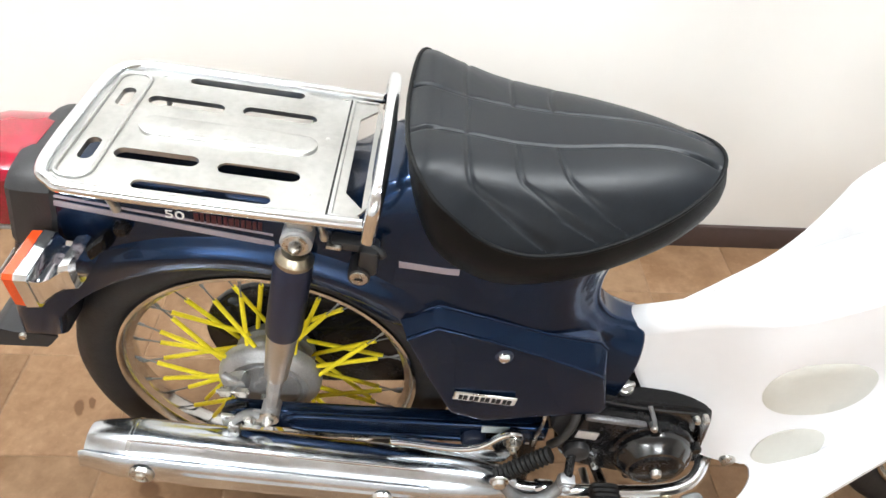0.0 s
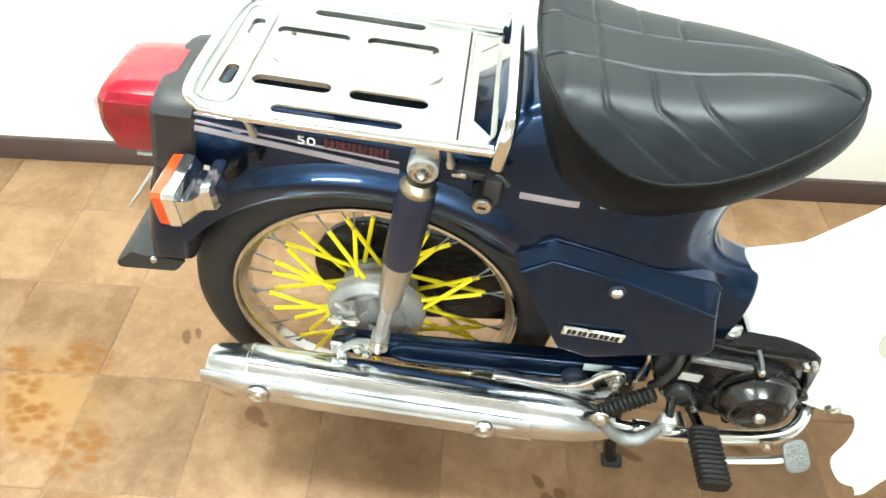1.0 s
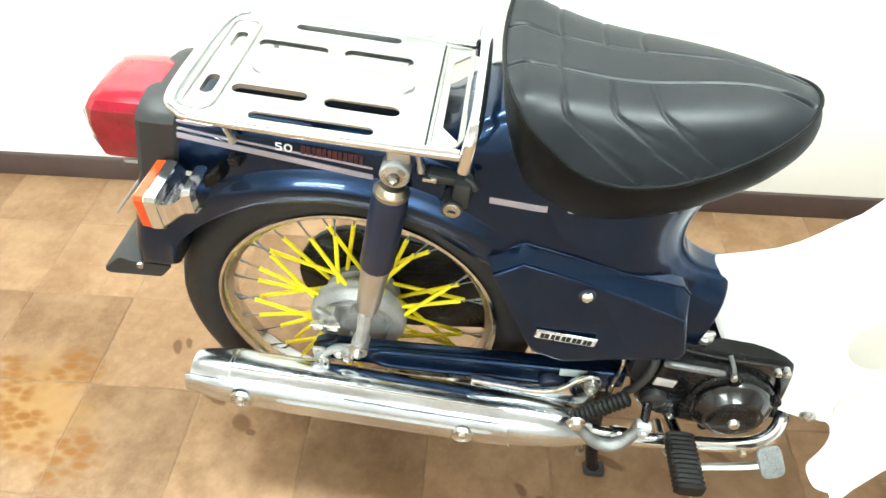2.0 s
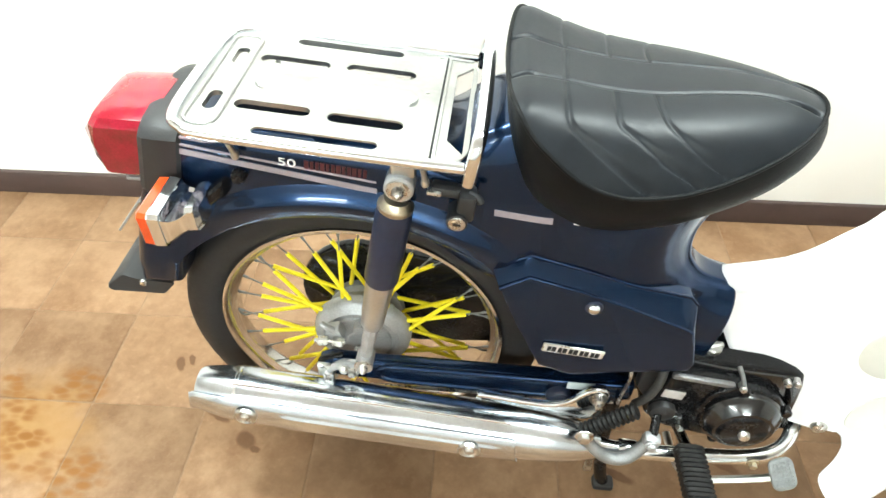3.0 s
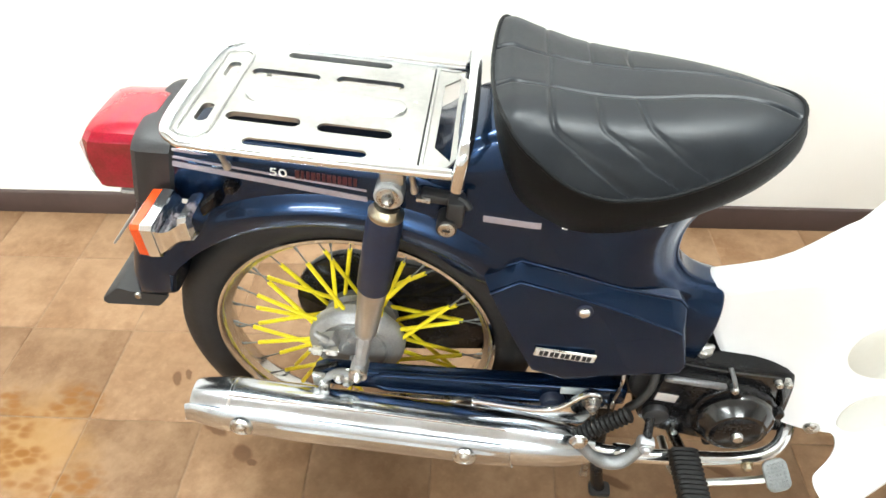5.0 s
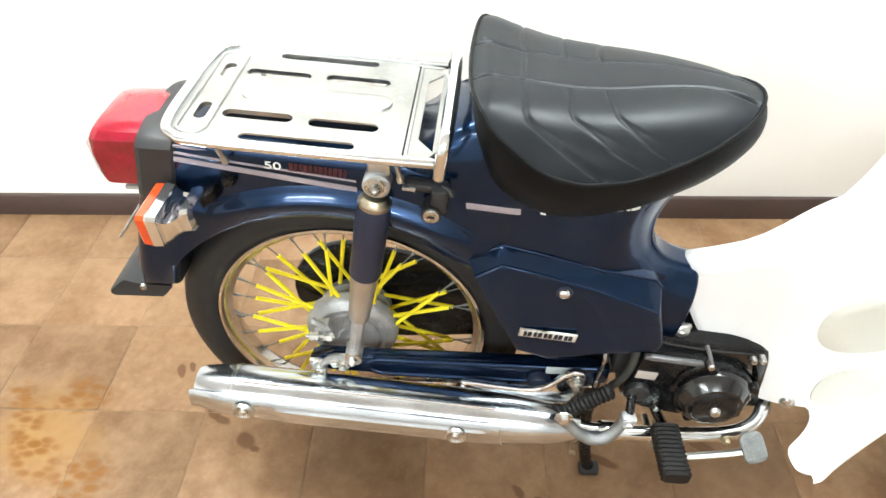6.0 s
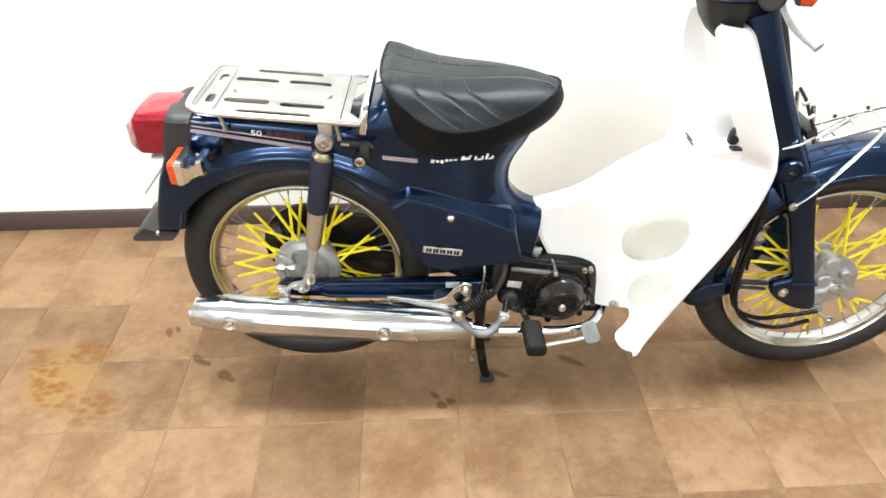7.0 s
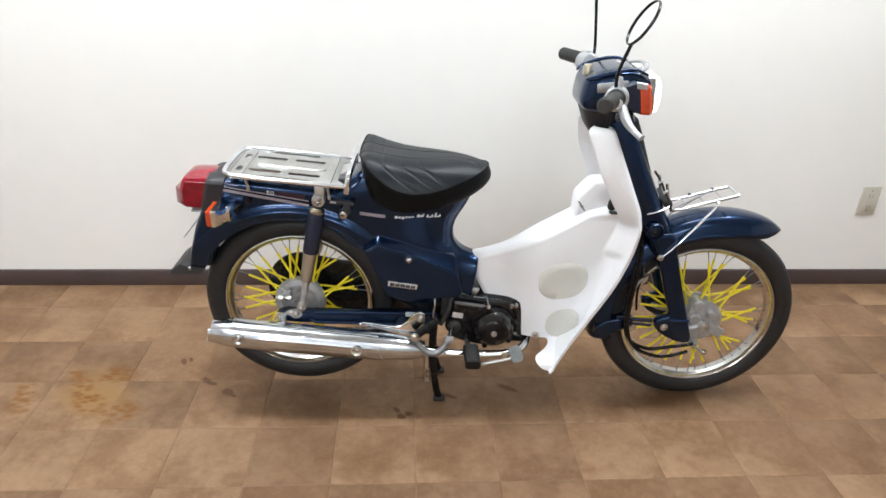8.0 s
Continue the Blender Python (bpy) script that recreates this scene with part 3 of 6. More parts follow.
for z0, z1, h, y in ((0.668, 0.6245, 0.0075, -0.0747), (0.6765, 0.637, 0.003, -0.0745), (0.684, 0.648, 0.003, -0.0722)):
    rows = [(-0.172 + 0.246 * k / 12, z0 + (z1 - z0) * k / 12) for k in range(1, 13)]
    part("stripe", slab([(x, z + h / 2) for x, z in rows] + [(x, z - h / 2) for x, z in reversed(rows)], y - 0.0006, y + 0.002, 0.0003, 1), STRIPE, fend, "grey-violet tape stripe")
flap = [[(x + dx, y * (1 + 0.10 * smooth((0.43 - z) / 0.03)), z) for x, z in ((-0.220, 0.430), (-0.274, 0.434), (-0.288, 0.439), (-0.293, 0.4375), (-0.315, 0.4195), (-0.316, 0.4145), (-0.311, 0.4115), (-0.238, 0.4125), (-0.232, 0.417))]
        for y, dx in ((-0.064, 0.002), (-0.062, 0), (-0.03, 0), (0.03, 0), (0.062, 0), (0.064, 0.002))]
mf = part("mud_flap", loft(flap), BLACK_PLASTIC, bike, "dark grey plastic mud flap")
part("rivet", lathe([(0.0001, -0.0025), (0.004, -0.002), (0.006, 0.002)], (-0.262, -0.0655, 0.4275), 16), ZINC, mf)

FRONT_X = [(0.335, 0.504), (0.37, 0.512), (0.41, 0.518), (0.44, 0.5225), (0.454, 0.524), (0.461, 0.523), (0.464, 0.519), (0.4665, 0.512), (0.469, 0.504), (0.4725, 0.495), (0.478, 0.484), (0.486, 0.473),
           (0.496, 0.464), (0.508, 0.4565), (0.520, 0.453), (0.533, 0.4515), (0.546, 0.452), (0.557, 0.454), (0.570, 0.4585), (0.585, 0.466), (0.600, 0.476), (0.625, 0.489), (0.65, 0.498), (0.68, 0.498), (0.712, 0.48)]
COLLAR_TOP = [(0.44, 0.56), (0.4515, 0.533), (0.4565, 0.508), (0.464, 0.496), (0.473, 0.486), (0.484, 0.478), (0.495, 0.4725), (0.504, 0.469), (0.512, 0.4665), (0.519, 0.464), (0.524, 0.460)]
BACK_X = [(0.335, 0.30), (0.42, 0.255), (0.48, 0.215), (0.53, 0.15), (0.57, 0.11), (0.645, 0.115), (0.675, 0.155), (0.70, 0.185), (0.712, 0.21)]
BODY_W = [(0.335, 0.066), (0.40, 0.071), (0.47, 0.0746), (0.53, 0.0750), (0.57, 0.0750), (0.66, 0.0744), (0.70, 0.066), (0.712, 0.060)]


def body_y(x, z):
    """Half-width of the frame body, which draws in towards its neck."""
    w, xf = curve_at(BODY_W, z), curve_at(FRONT_X, z)
    w -= 0.004 * (1 - smooth((x - curve_at(BACK_X, z)) / 0.08))
    w -= 0.017 * smooth((z - 0.49) / 0.13) * smooth((x - 0.255) / 0.09)
    rim = w - (w - 0.054) * smooth((x - 0.372) / 0.088)
    up = min(1.0, max(0.0, (z - 0.385) / (curve_at(COLLAR_TOP, x) - 0.385)))
    rim *= (1 - up ** 2.4) ** (1 / 2.4)
    t = min(1.0, max(0.0, (x - xf + 0.10) / 0.10))
    waist = w * (1 - 0.35 * t * t) * math.sqrt(max(0.0, 1 - t ** 3))
    return rim + (waist - rim) * smooth((z - 0.458) / 0.05)


body_rows = []
for k in range(151):
    z = 0.335 + 0.377 * k / 150
    xf, xb = curve_at(FRONT_X, z), curve_at(BACK_X, z)
    w = body_y(xb, z)
    half = [(xb, 0.0), (xb, w * 0.5), (xb + 0.003, w * 0.85), (xb + 0.012, w)]
    span = xf - 0.006 - xb - 0.012
    half += [(xb + 0.012 + span * (j / 30) ** 0.7, body_y(xb + 0.012 + span * (j / 30) ** 0.7, z)) for j in range(1, 31)]
    w = body_y(xf - 0.006, z)
    r = min(0.008, w * 0.5)
    half += [(xf - 0.006 + 0.006 * math.sin(a), w - r * (1 - math.cos(a))) for a in (math.pi / 2 * j / 5 for j in range(1, 6))] + [(xf + 0.0005, (w - r) * 0.4), (xf + 0.0005, 0.0)]
    body_rows.append([(x, -y, z) for x, y in half] + [(x, y, z) for x, y in reversed(half[1:-1])])
body = part("frame_body", loft(body_rows), NAVY, bike, "glossy navy pressed-steel frame body", 60)

# side cover: a sloping upper band between two ridges, and the face below it
RIDGE = [(0.2185, 0.508), (0.2525, 0.5285), (0.313, 0.5085), (0.3805, 0.481), (0.462, 0.443), (0.48, 0.43)]


def cover_y(x, z):
    """Depth of the side cover's face."""
    zr = RIDGE[-1][1]
    for (a, u), (b, v) in zip(RIDGE, RIDGE[1:]):
        if x <= b:
            zr = u + (v - u) * (x - a) / (b - a)
            break
    return -0.0965 + 0.043 * (x - 0.2527) - 0.10 * max(0.0, zr - z)


face = [(0.2185, 0.508), (0.2525, 0.5285), (0.313, 0.5085), (0.3805, 0.481), (0.4545, 0.4465), (0.4625, 0.4405), (0.470, 0.419), (0.4785, 0.384), (0.472, 0.3725), (0.440, 0.3705), (0.381, 0.3685), (0.322, 0.3625), (0.278, 0.380), (0.245, 0.447)]
back = [(0.208, -0.0750, 0.5195), (0.2535, -0.0750, 0.5440), (0.315, -0.0750, 0.5265), (0.382, -0.0750, 0.5050), (0.4535, -0.0665, 0.4845), (0.4645, -0.0665, 0.4715),
        (0.4725, -0.080, 0.420), (0.4810, -0.083, 0.383), (0.474, -0.084, 0.3690), (0.440, -0.086, 0.3665), (0.381, -0.090, 0.3645), (0.320, -0.094, 0.3580), (0.274, -0.094, 0.3775), (0.241, -0.090, 0.446)]
cover_rings = [[(x, -0.050, z) for x, y, z in back], [(x, y + 0.003, z) for x, y, z in back]]
for t in (0.035, 0.1, 0.5, 0.9, 0.965):
    ease = 0.0012 * math.sin(math.pi * t)
    cover_rings.append([(a[0] + (b[0] - a[0]) * t, a[1] + (cover_y(*b) - a[1]) * t - ease, a[2] + (b[1] - a[2]) * t) for a, b in zip(back, face)])
for d, rise in ((0.0022, 0.0008), (0.006, 0.0012)):
    cover_rings.append([(x, cover_y(x, z) - rise, z) for x, z in inset(face, d)])
for k in (0.8, 0.55, 0.3, 0.08):
    cover_rings.append([(x, cover_y(x, z) - 0.0014, z) for x, z in ((0.345 + (x - 0.345) * k, 0.445 + (z - 0.445) * k) for x, z in inset(face, 0.006))])


sc = part("side_cover", loft([dense(r) for r in cover_rings]), NAVY, bike, "glossy navy side cover with a stepped upper edge", 40)
part("cover_ridge", tube([(x, cover_y(x, z) + 0.0016, z - 0.0012) for x, z in face[:6]], 0.0032, 10, 1), NAVY, sc)
part("cover_ridge", tube([(x, y + 0.0012, z - 0.0008) for x, y, z in back[:6]], 0.0024, 10, 1), NAVY, sc)
part("cover_screw", lathe([(0.0001, -0.1035), (0.004, -0.1032), (0.0068, -0.101), (0.0080, -0.0975), (0.0080, -0.09)], (0.3335, 0, 0.484), 24), CHROME, sc, "chrome cover screw")
part("screw_washer", lathe([(0.0075, -0.0975), (0.0105, -0.0972), (0.0112, -0.0955), (0.0112, -0.09)], (0.3335, 0, 0.4835), 28), NAVY_DULL, sc)
badge_m = pose(0.318, -0.1075, 0.4125, 0, 8.5, 1.5)
bd = part("badge", moved(block((0, 0, 0), (0.080, 0.0026, 0.0160), 0.0012), badge_m), ZINC, sc, "small chrome badge")
part("badge_field", moved(block((0, -0.0014, 0), (0.076, 0.0006, 0.0115), 0.0002), badge_m), LABEL, bd, "pale silver field")
for k in range(5):
    for dx, w in ((-0.0031, 0.0044), (0.0030, 0.0050)):
        part("badge_bar", moved(block((-0.028 + 0.014 * k + dx, -0.0018, 0), (w * 1.1, 0.0010, 0.0092), 0.0002), badge_m), DARK, bd)
stripe_rows = [(x, 0.602 - 0.123 * (x - 0.2425)) for x in (0.205 + 0.066 * k / 10 for k in range(11))]
part("side_stripe", loft([[(x, -body_y(x, z + e) - lift, z + e) for e, lift in ((-0.0043, -0.001), (-0.0043, 0.0009), (0.0, 0.0009), (0.0043, 0.0009), (0.0043, -0.001))] for x, z in stripe_rows]), STRIPE, body, "grey-violet tape stripe")
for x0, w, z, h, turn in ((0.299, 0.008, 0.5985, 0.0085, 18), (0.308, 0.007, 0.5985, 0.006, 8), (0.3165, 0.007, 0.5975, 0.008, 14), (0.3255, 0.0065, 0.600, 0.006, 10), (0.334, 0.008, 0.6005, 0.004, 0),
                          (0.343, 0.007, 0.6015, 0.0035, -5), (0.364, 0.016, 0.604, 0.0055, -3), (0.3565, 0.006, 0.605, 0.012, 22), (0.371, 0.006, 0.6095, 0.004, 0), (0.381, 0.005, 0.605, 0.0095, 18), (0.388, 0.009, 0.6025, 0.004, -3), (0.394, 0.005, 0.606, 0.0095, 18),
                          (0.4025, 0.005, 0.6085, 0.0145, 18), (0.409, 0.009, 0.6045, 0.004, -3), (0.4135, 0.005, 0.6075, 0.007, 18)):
    # Bars slide along the camera's sight line on to the tapering body.
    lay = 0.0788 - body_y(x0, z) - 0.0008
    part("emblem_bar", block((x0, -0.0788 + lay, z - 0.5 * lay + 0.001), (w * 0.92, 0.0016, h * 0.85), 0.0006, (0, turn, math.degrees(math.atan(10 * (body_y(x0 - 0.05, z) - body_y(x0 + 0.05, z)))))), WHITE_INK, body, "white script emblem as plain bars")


def lettering(text, size, m, mat, parent, name):
    """Raised letters in the built-in font, turned into a mesh."""
    cu = bpy.data.curves.new(name, "FONT")
    cu.body, cu.size, cu.extrude = text, size, 0.0004
    tmp = bpy.data.objects.new(name, cu)
    scene.collection.objects.link(tmp)
    me = bpy.data.meshes.new_from_object(tmp.evaluated_get(bpy.context.evaluated_depsgraph_get()))
    bpy.data.objects.remove(tmp)
    bpy.data.curves.remove(cu)
    me.materials.clear()
    me.materials.append(mat)
    ob = new(name, me)
    ob.parent, ob.matrix_basis = parent, m
    return ob


lettering("50", 0.0145, pose(-0.034, -0.0752, 0.6535, 90, 0, 0) @ pose(0, 0, 0, 0, 0, -6) @ Matrix.Diagonal((1.45, 1, 1, 1)), WHITE_INK, fend, "capacity_number")
for k in range(12):
    part("name_bar", block((-0.0015 + 0.0058 * k, -0.0748, 0.6557 - 0.0007 * k), (0.0038 + 0.0012 * (k % 3 == 0), 0.0016, 0.0110), 0.0003, (0, 7, 0)), RED_INK, fend, "dark red lettering as plain bars")

# seat lock
lock = part("seat_lock", join(block((0.160, -0.082, 0.640), (0.050, 0.018, 0.012), 0.004, (0, 8, 0)), block((0.1745, -0.088, 0.628), (0.020, 0.026, 0.034), 0.004, (0, 6, 0))), BLACK_PLASTIC, bike, "black seat lock block")
part("lock_barrel", lathe([(0.0095, -0.1055), (0.0115, -0.1045), (0.0120, -0.100), (0.0120, -0.078)], (0.1655, 0, 0.612), 28), BLACK_PLASTIC, lock)
part("lock_cylinder", lathe([(0.0001, -0.1065), (0.0075, -0.1065), (0.0095, -0.1055), (0.0095, -0.098)], (0.1655, 0, 0.612), 24), ZINC, lock, "bare metal lock cylinder")
part("keyhole", block((0.1655, -0.1070, 0.612), (0.009, 0.001, 0.0022), 0, (0, 12, 0)), DARK, lock)
part("helmet_hook", tube([(0.178, -0.088, 0.643), (0.187, -0.093, 0.640), (0.190, -0.094, 0.635)], 0.0042, 10, 4), BLACK_PLASTIC, lock)
part("lock_link", block((0.1395, -0.090, 0.6425), (0.016, 0.010, 0.005), 0.0015, (0, 8, 0)), ZINC, lock)
part("indicator_grommet", lathe([(0.0001, -0.085), (0.006, -0.085), (0.008, -0.081), (0.009, -0.07)], (-0.080, 0, 0.636), 20), BLACK, bike)

# ---- tail lamp, indicators, plate bracket ----
lens = []
for z, w0, xc, wc, xr, wr in ((0.598, 0.044, -0.236, 0.042, -0.262, 0.012), (0.602, 0.0485, -0.262, 0.037, -0.284, 0.015), (0.606, 0.0505, -0.266, 0.038, -0.2865, 0.016), (0.646, 0.0545, -0.266, 0.042, -0.2845, 0.018),
                              (0.6475, 0.0545, -0.2655, 0.042, -0.283, 0.018), (0.661, 0.0570, -0.261, 0.0460, -0.2690, 0.028), (0.6735, 0.0600, -0.2545, 0.0500, -0.2575, 0.038), (0.6775, 0.0585, -0.2520, 0.0490, -0.2545, 0.038),
                              (0.6835, 0.0540, -0.2485, 0.0450, -0.2505, 0.034), (0.6900, 0.0410, -0.2420, 0.0330, -0.2440, 0.025), (0.6945, 0.020, -0.228, 0.016, -0.23, 0.011)):
    half = [(-0.172, w0), (xc + 0.010, w0 - 0.002), (xc, wc), (xr + 0.002, wr + 0.004), (xr, wr)]
    lens.append([(x, -y, z) for x, y in half] + [(x, y, z) for x, y in reversed(half)])
tail = part("tail_lamp", loft([dense(r, 2) for r in lens]), RED, bike, "glossy red plastic tail lamp with a pointed lens", 22)
part("lens_rib", loft([[(x - 0.0016 if x < -0.18 else x, y * 1.02, z) for x, y, z in ((p[0], p[1], zz) for p in lens[7])] for zz in (0.6720, 0.6750)]), RED, tail)
part("lens_seam", loft([[(x, y, z + dz) for x, y, z in ((-0.176, -0.0515, 0.632), (-0.254, -0.0500, 0.630), (-0.254, -0.045, 0.630), (-0.176, -0.045, 0.632))] for dz in (-0.0011, 0.0011)]), RED, tail)
seat_t = []
for x, zt, zb, w in ((-0.138, 0.688, 0.600, 0.0745), (-0.141, 0.6925, 0.592, 0.0772), (-0.156, 0.6935, 0.588, 0.0782), (-0.168, 0.6935, 0.586, 0.0778), (-0.180, 0.693, 0.586, 0.0755), (-0.188, 0.6915, 0.588, 0.0700), (-0.192, 0.688, 0.592, 0.0600)):
    half = [(w - 0.018, zb), (w, zb + 0.018), (w, zt - 0.016), (w - 0.005, zt - 0.009), (w - 0.014, zt - 0.003), (w - 0.035, zt + 0.001)]
    ring = [(-y, z) for y, z in half] + [(y, z) for y, z in reversed(half)]
    seat_t.append([(x - 0.028 * (zt - z) / 0.11 + 0.004, y, z) for y, z in ring])
part("lamp_base", loft(seat_t), BLACK_PLASTIC, bike, "black rubber lamp base", 25)
for side in (-1, 1):
    def rect(x, cy, cz, w, h, c=0.004):
        return [(x, side * (cy + y), cz + z) for y, z in ((-w, h - c), (-w, -h + c), (-w + c, -h), (w - c, -h), (w, -h + c), (w, h - c), (w - c, h), (-w + c, h))]

    out = []
    for x, cy, cz, w, h, dip in ((-0.1435, 0.1195, 0.6135, 0.0335, 0.0205, 0.0), (-0.1405, 0.1190, 0.6135, 0.0325, 0.0195, 0.004), (-0.136, 0.118, 0.6140, 0.030, 0.0175, 0.011), (-0.130, 0.115, 0.6150, 0.0275, 0.0155, 0.012), (-0.1235, 0.112, 0.6155, 0.0255, 0.0150, 0.004), (-0.120, 0.111, 0.6160, 0.0250, 0.0150, 0.0)):
        out.append([(px, py, pz - dip * (1 if pz > cz + h * 0.4 else 0) * (1 if abs(abs(py) - cy) < w * 0.93 else 0.35)) for px, py, pz in rect(x, cy, cz, w, h)])
    cup = part("indicator", loft(out), CHROME, bike, "chrome rear indicator housing with amber lens", 28)
    part("bezel", loft([rect(-0.1425, 0.1195, 0.6135, 0.0350, 0.0222), rect(-0.1535, 0.1195, 0.6140, 0.0360, 0.0230), rect(-0.1550, 0.1195, 0.6140, 0.0355, 0.0225)]), CHROME, cup, "bright chrome bezel", 20)
    part("lens", loft([rect(-0.1552, 0.1195, 0.6140, 0.0350, 0.0222), rect(-0.1655, 0.1195, 0.6145, 0.0345, 0.0218), rect(-0.1685, 0.1195, 0.6145, 0.0320, 0.0192)]), ORANGE, cup, "amber plastic lens", 20)
    part("stalk", loft([rect(-0.1225, 0.1105, 0.6155, 0.0262, 0.0160), rect(-0.1140, 0.1075, 0.6150, 0.0262, 0.0165), rect(-0.1105, 0.104, 0.6145, 0.0230, 0.0135)]), CHROME, cup, "chrome flange", 24)
    part("stalk_boot", loft([rect(-0.112, 0.092, 0.616, 0.011, 0.009), rect(-0.104, 0.085, 0.620, 0.010, 0.0095), rect(-0.098, 0.078, 0.622, 0.010, 0.010), rect(-0.095, 0.072, 0.622, 0.009, 0.009)]), BLACK, cup, "black rubber boot", 30)
part("plate_bracket", join(block((-0.243, 0, 0.548), (0.003, 0.12, 0.075), 0.0012, (0, 39, 0)), block((-0.232, 0, 0.585), (0.03, 0.07, 0.006), 0.002)), ALLOY, bike, "grey metal plate bracket, bare")

# ---- chrome rear rack ----
def rack_z(x):
    return 0.7055 - 0.085 * x


def on_rack(geo, dz=0.0):
    return [(x, y, z + rack_z(x) + dz) for x, y, z in geo[0]], geo[1]


rim_loop = rounded(-0.127, 0.174, -0.109, 0.109, 0.034, 8)
holes = [pill(-0.047, 0.082, y - 0.0065, y + 0.0065) for y in (-0.0925, 0.0975)]
for s in (-1, 1):
    holes += [pill(-0.078, 0.003, s * 0.049 - 0.0085, s * 0.049 + 0.0085), pill(0.022, 0.103, s * 0.052 - 0.0085, s * 0.052 + 0.0085)]
    holes += [pill(-0.1085, -0.0945, min(s * 0.03, s * 0.066), max(s * 0.03, s * 0.066))]
slots = list(holes)
holes += [pill(0.0880, 0.0985, -0.0075, 0.0075)]
holes += [[(0.150, -0.066), (0.168, -0.088), (0.168, 0.088), (0.150, 0.066)]]
rack = part("rear_rack", on_rack(sheet([rim_loop] + holes, 0.0, 0.0025)), RACK_PLATE, bike, "chromed steel rear rack with slotted plate", 30)
for loop in slots:
    if loop[0][1] < -0.08 or (loop[0][1] < 0 and loop[0][0] > 0.05):
        continue
    deep = 0.009 if loop[0][1] > 0.08 else 0.006
    ring = [[(x, y, z) for x, y in inset(loop, -e)] for e, z in ((0.0002, -0.0004), (0.0002, -deep), (0.0016, -deep), (0.0016, -0.0022))]
    part("slot_flange", on_rack(loft(ring, True, False)), RACK_PLATE, rack)
part("rack_bead", on_rack(loft([[(x, y, z) for x, y in rounded(-0.07, 0.112, -w, w, w * 0.98, 8)] for w, z in ((0.0185, -0.001), (0.0175, 0.002), (0.0145, 0.0042), (0.012, 0.0045))])), RACK_PLATE, rack)
for x0, x1, y0, y1 in ((-0.119, -0.086, -0.095, 0.095),):
    ring = [Vector((x, y, 0.0008)) for x, y in rounded(x0, x1, y0, y1, 0.014, 6)]
    part("pressed_edge", on_rack(tube(ring + ring[:1], 0.0022, 8, 1)), RACK_PLATE, rack)
# Thin dark strip laid on the plate as the fold's painted shade.
part("fold_shade_strip", on_rack(block((0.1362, 0, 0.0004), (0.0022, 0.206, 0.0016), 0.0006)), DARK, rack, "dark strip for the shade in the pressed fold")
part("pressed_fold", on_rack(block((0.1395, 0, 0.0010), (0.0040, 0.206, 0.0030), 0.0012)), RACK_PLATE, rack)
for y in (-0.102, 0.102):
    part("pressed_fold", on_rack(block((0.153, y, 0.0010), (0.030, 0.0035, 0.0030), 0.0012)), RACK_PLATE, rack)
rail = [Vector((x, y, 0.002)) for x, y in ((0.172, -0.113), (0.05, -0.1145), (-0.085, -0.1135), (-0.112, -0.107), (-0.129, -0.083), (-0.132, 0.0), (-0.129, 0.083), (-0.112, 0.107),
                                           (-0.085, 0.1135), (0.05, 0.1145), (0.172, 0.113))]
part("rack_rail", on_rack(tube(rail, 0.0062, 12, 5)), CHROME, rack)
part("grab_bar", tube([(0.177, -0.117, 0.678), (0.180, -0.118, 0.698), (0.184, -0.113, 0.719), (0.187, -0.090, 0.729), (0.188, 0.0, 0.731), (0.187, 0.090, 0.729), (0.184, 0.113, 0.719), (0.180, 0.118, 0.698), (0.177, 0.117, 0.678)],
                      0.0072, 14, 6), CHROME, rack, "polished chrome grab bar")
for x, y in ((-0.076, -0.1), (0.128, -0.104), (-0.076, 0.1), (0.128, 0.104)):
    part("rack_leg", join(rod((x, y, rack_z(x)), (x + 0.002, y * 0.86, rack_z(x) - 0.04), 0.0034), lathe([(0.0001, -0.0055), (0.004, -0.004), (0.0048, 0), (0.004, 0.004), (0.0001, 0.0055)], (x + 0.002, y * 0.86, rack_z(x) - 0.041), 14, "z")), STEEL, rack)
for x, y in ((-0.122, -0.09), (-0.10, 0.10), (0.115, -0.075), (0.12, 0.02)):
    part("rack_screw", lathe([(0.0001, 0.0012), (0.0022, 0.0008), (0.0026, -0.001)], (x, y, rack_z(x)), 12, "z"), ZINC, rack)


# ---- seat ----
HALF = [(0.2070, 0.0), (0.2078, 0.03), (0.2098, 0.062), (0.2140, 0.092), (0.223, 0.115), (0.24, 0.1275), (0.27, 0.1325), (0.31, 0.133), (0.35, 0.128),
        (0.39, 0.1185), (0.43, 0.1045), (0.47, 0.0845), (0.50, 0.0635), (0.52, 0.0435), (0.531, 0.025), (0.5360, 0.010), (0.5370, 0.0)]
PIPE_Z = [(0.2070, 0.762), (0.214, 0.7655), (0.221, 0.761), (0.234, 0.745), (0.254, 0.7265), (0.28, 0.7045), (0.31, 0.690), (0.34, 0.6835), (0.375, 0.683), (0.41, 0.688), (0.45, 0.697), (0.50, 0.7115), (0.525, 0.7205), (0.537, 0.7255)]
CROWN = [(0.2070, 0.761), (0.2105, 0.770), (0.216, 0.7755), (0.224, 0.775), (0.24, 0.7675), (0.268, 0.7605), (0.316, 0.7525), (0.362, 0.7485), (0.435, 0.7465), (0.48, 0.7450), (0.513, 0.7420), (0.528, 0.7365), (0.537, 0.7265)]
SEAM_NEAR = [(0.22, 0.055), (0.265, 0.049), (0.315, 0.046), (0.36, 0.041), (0.43, 0.028), (0.47, 0.023), (0.49, 0.023), (0.53, 0.026)]
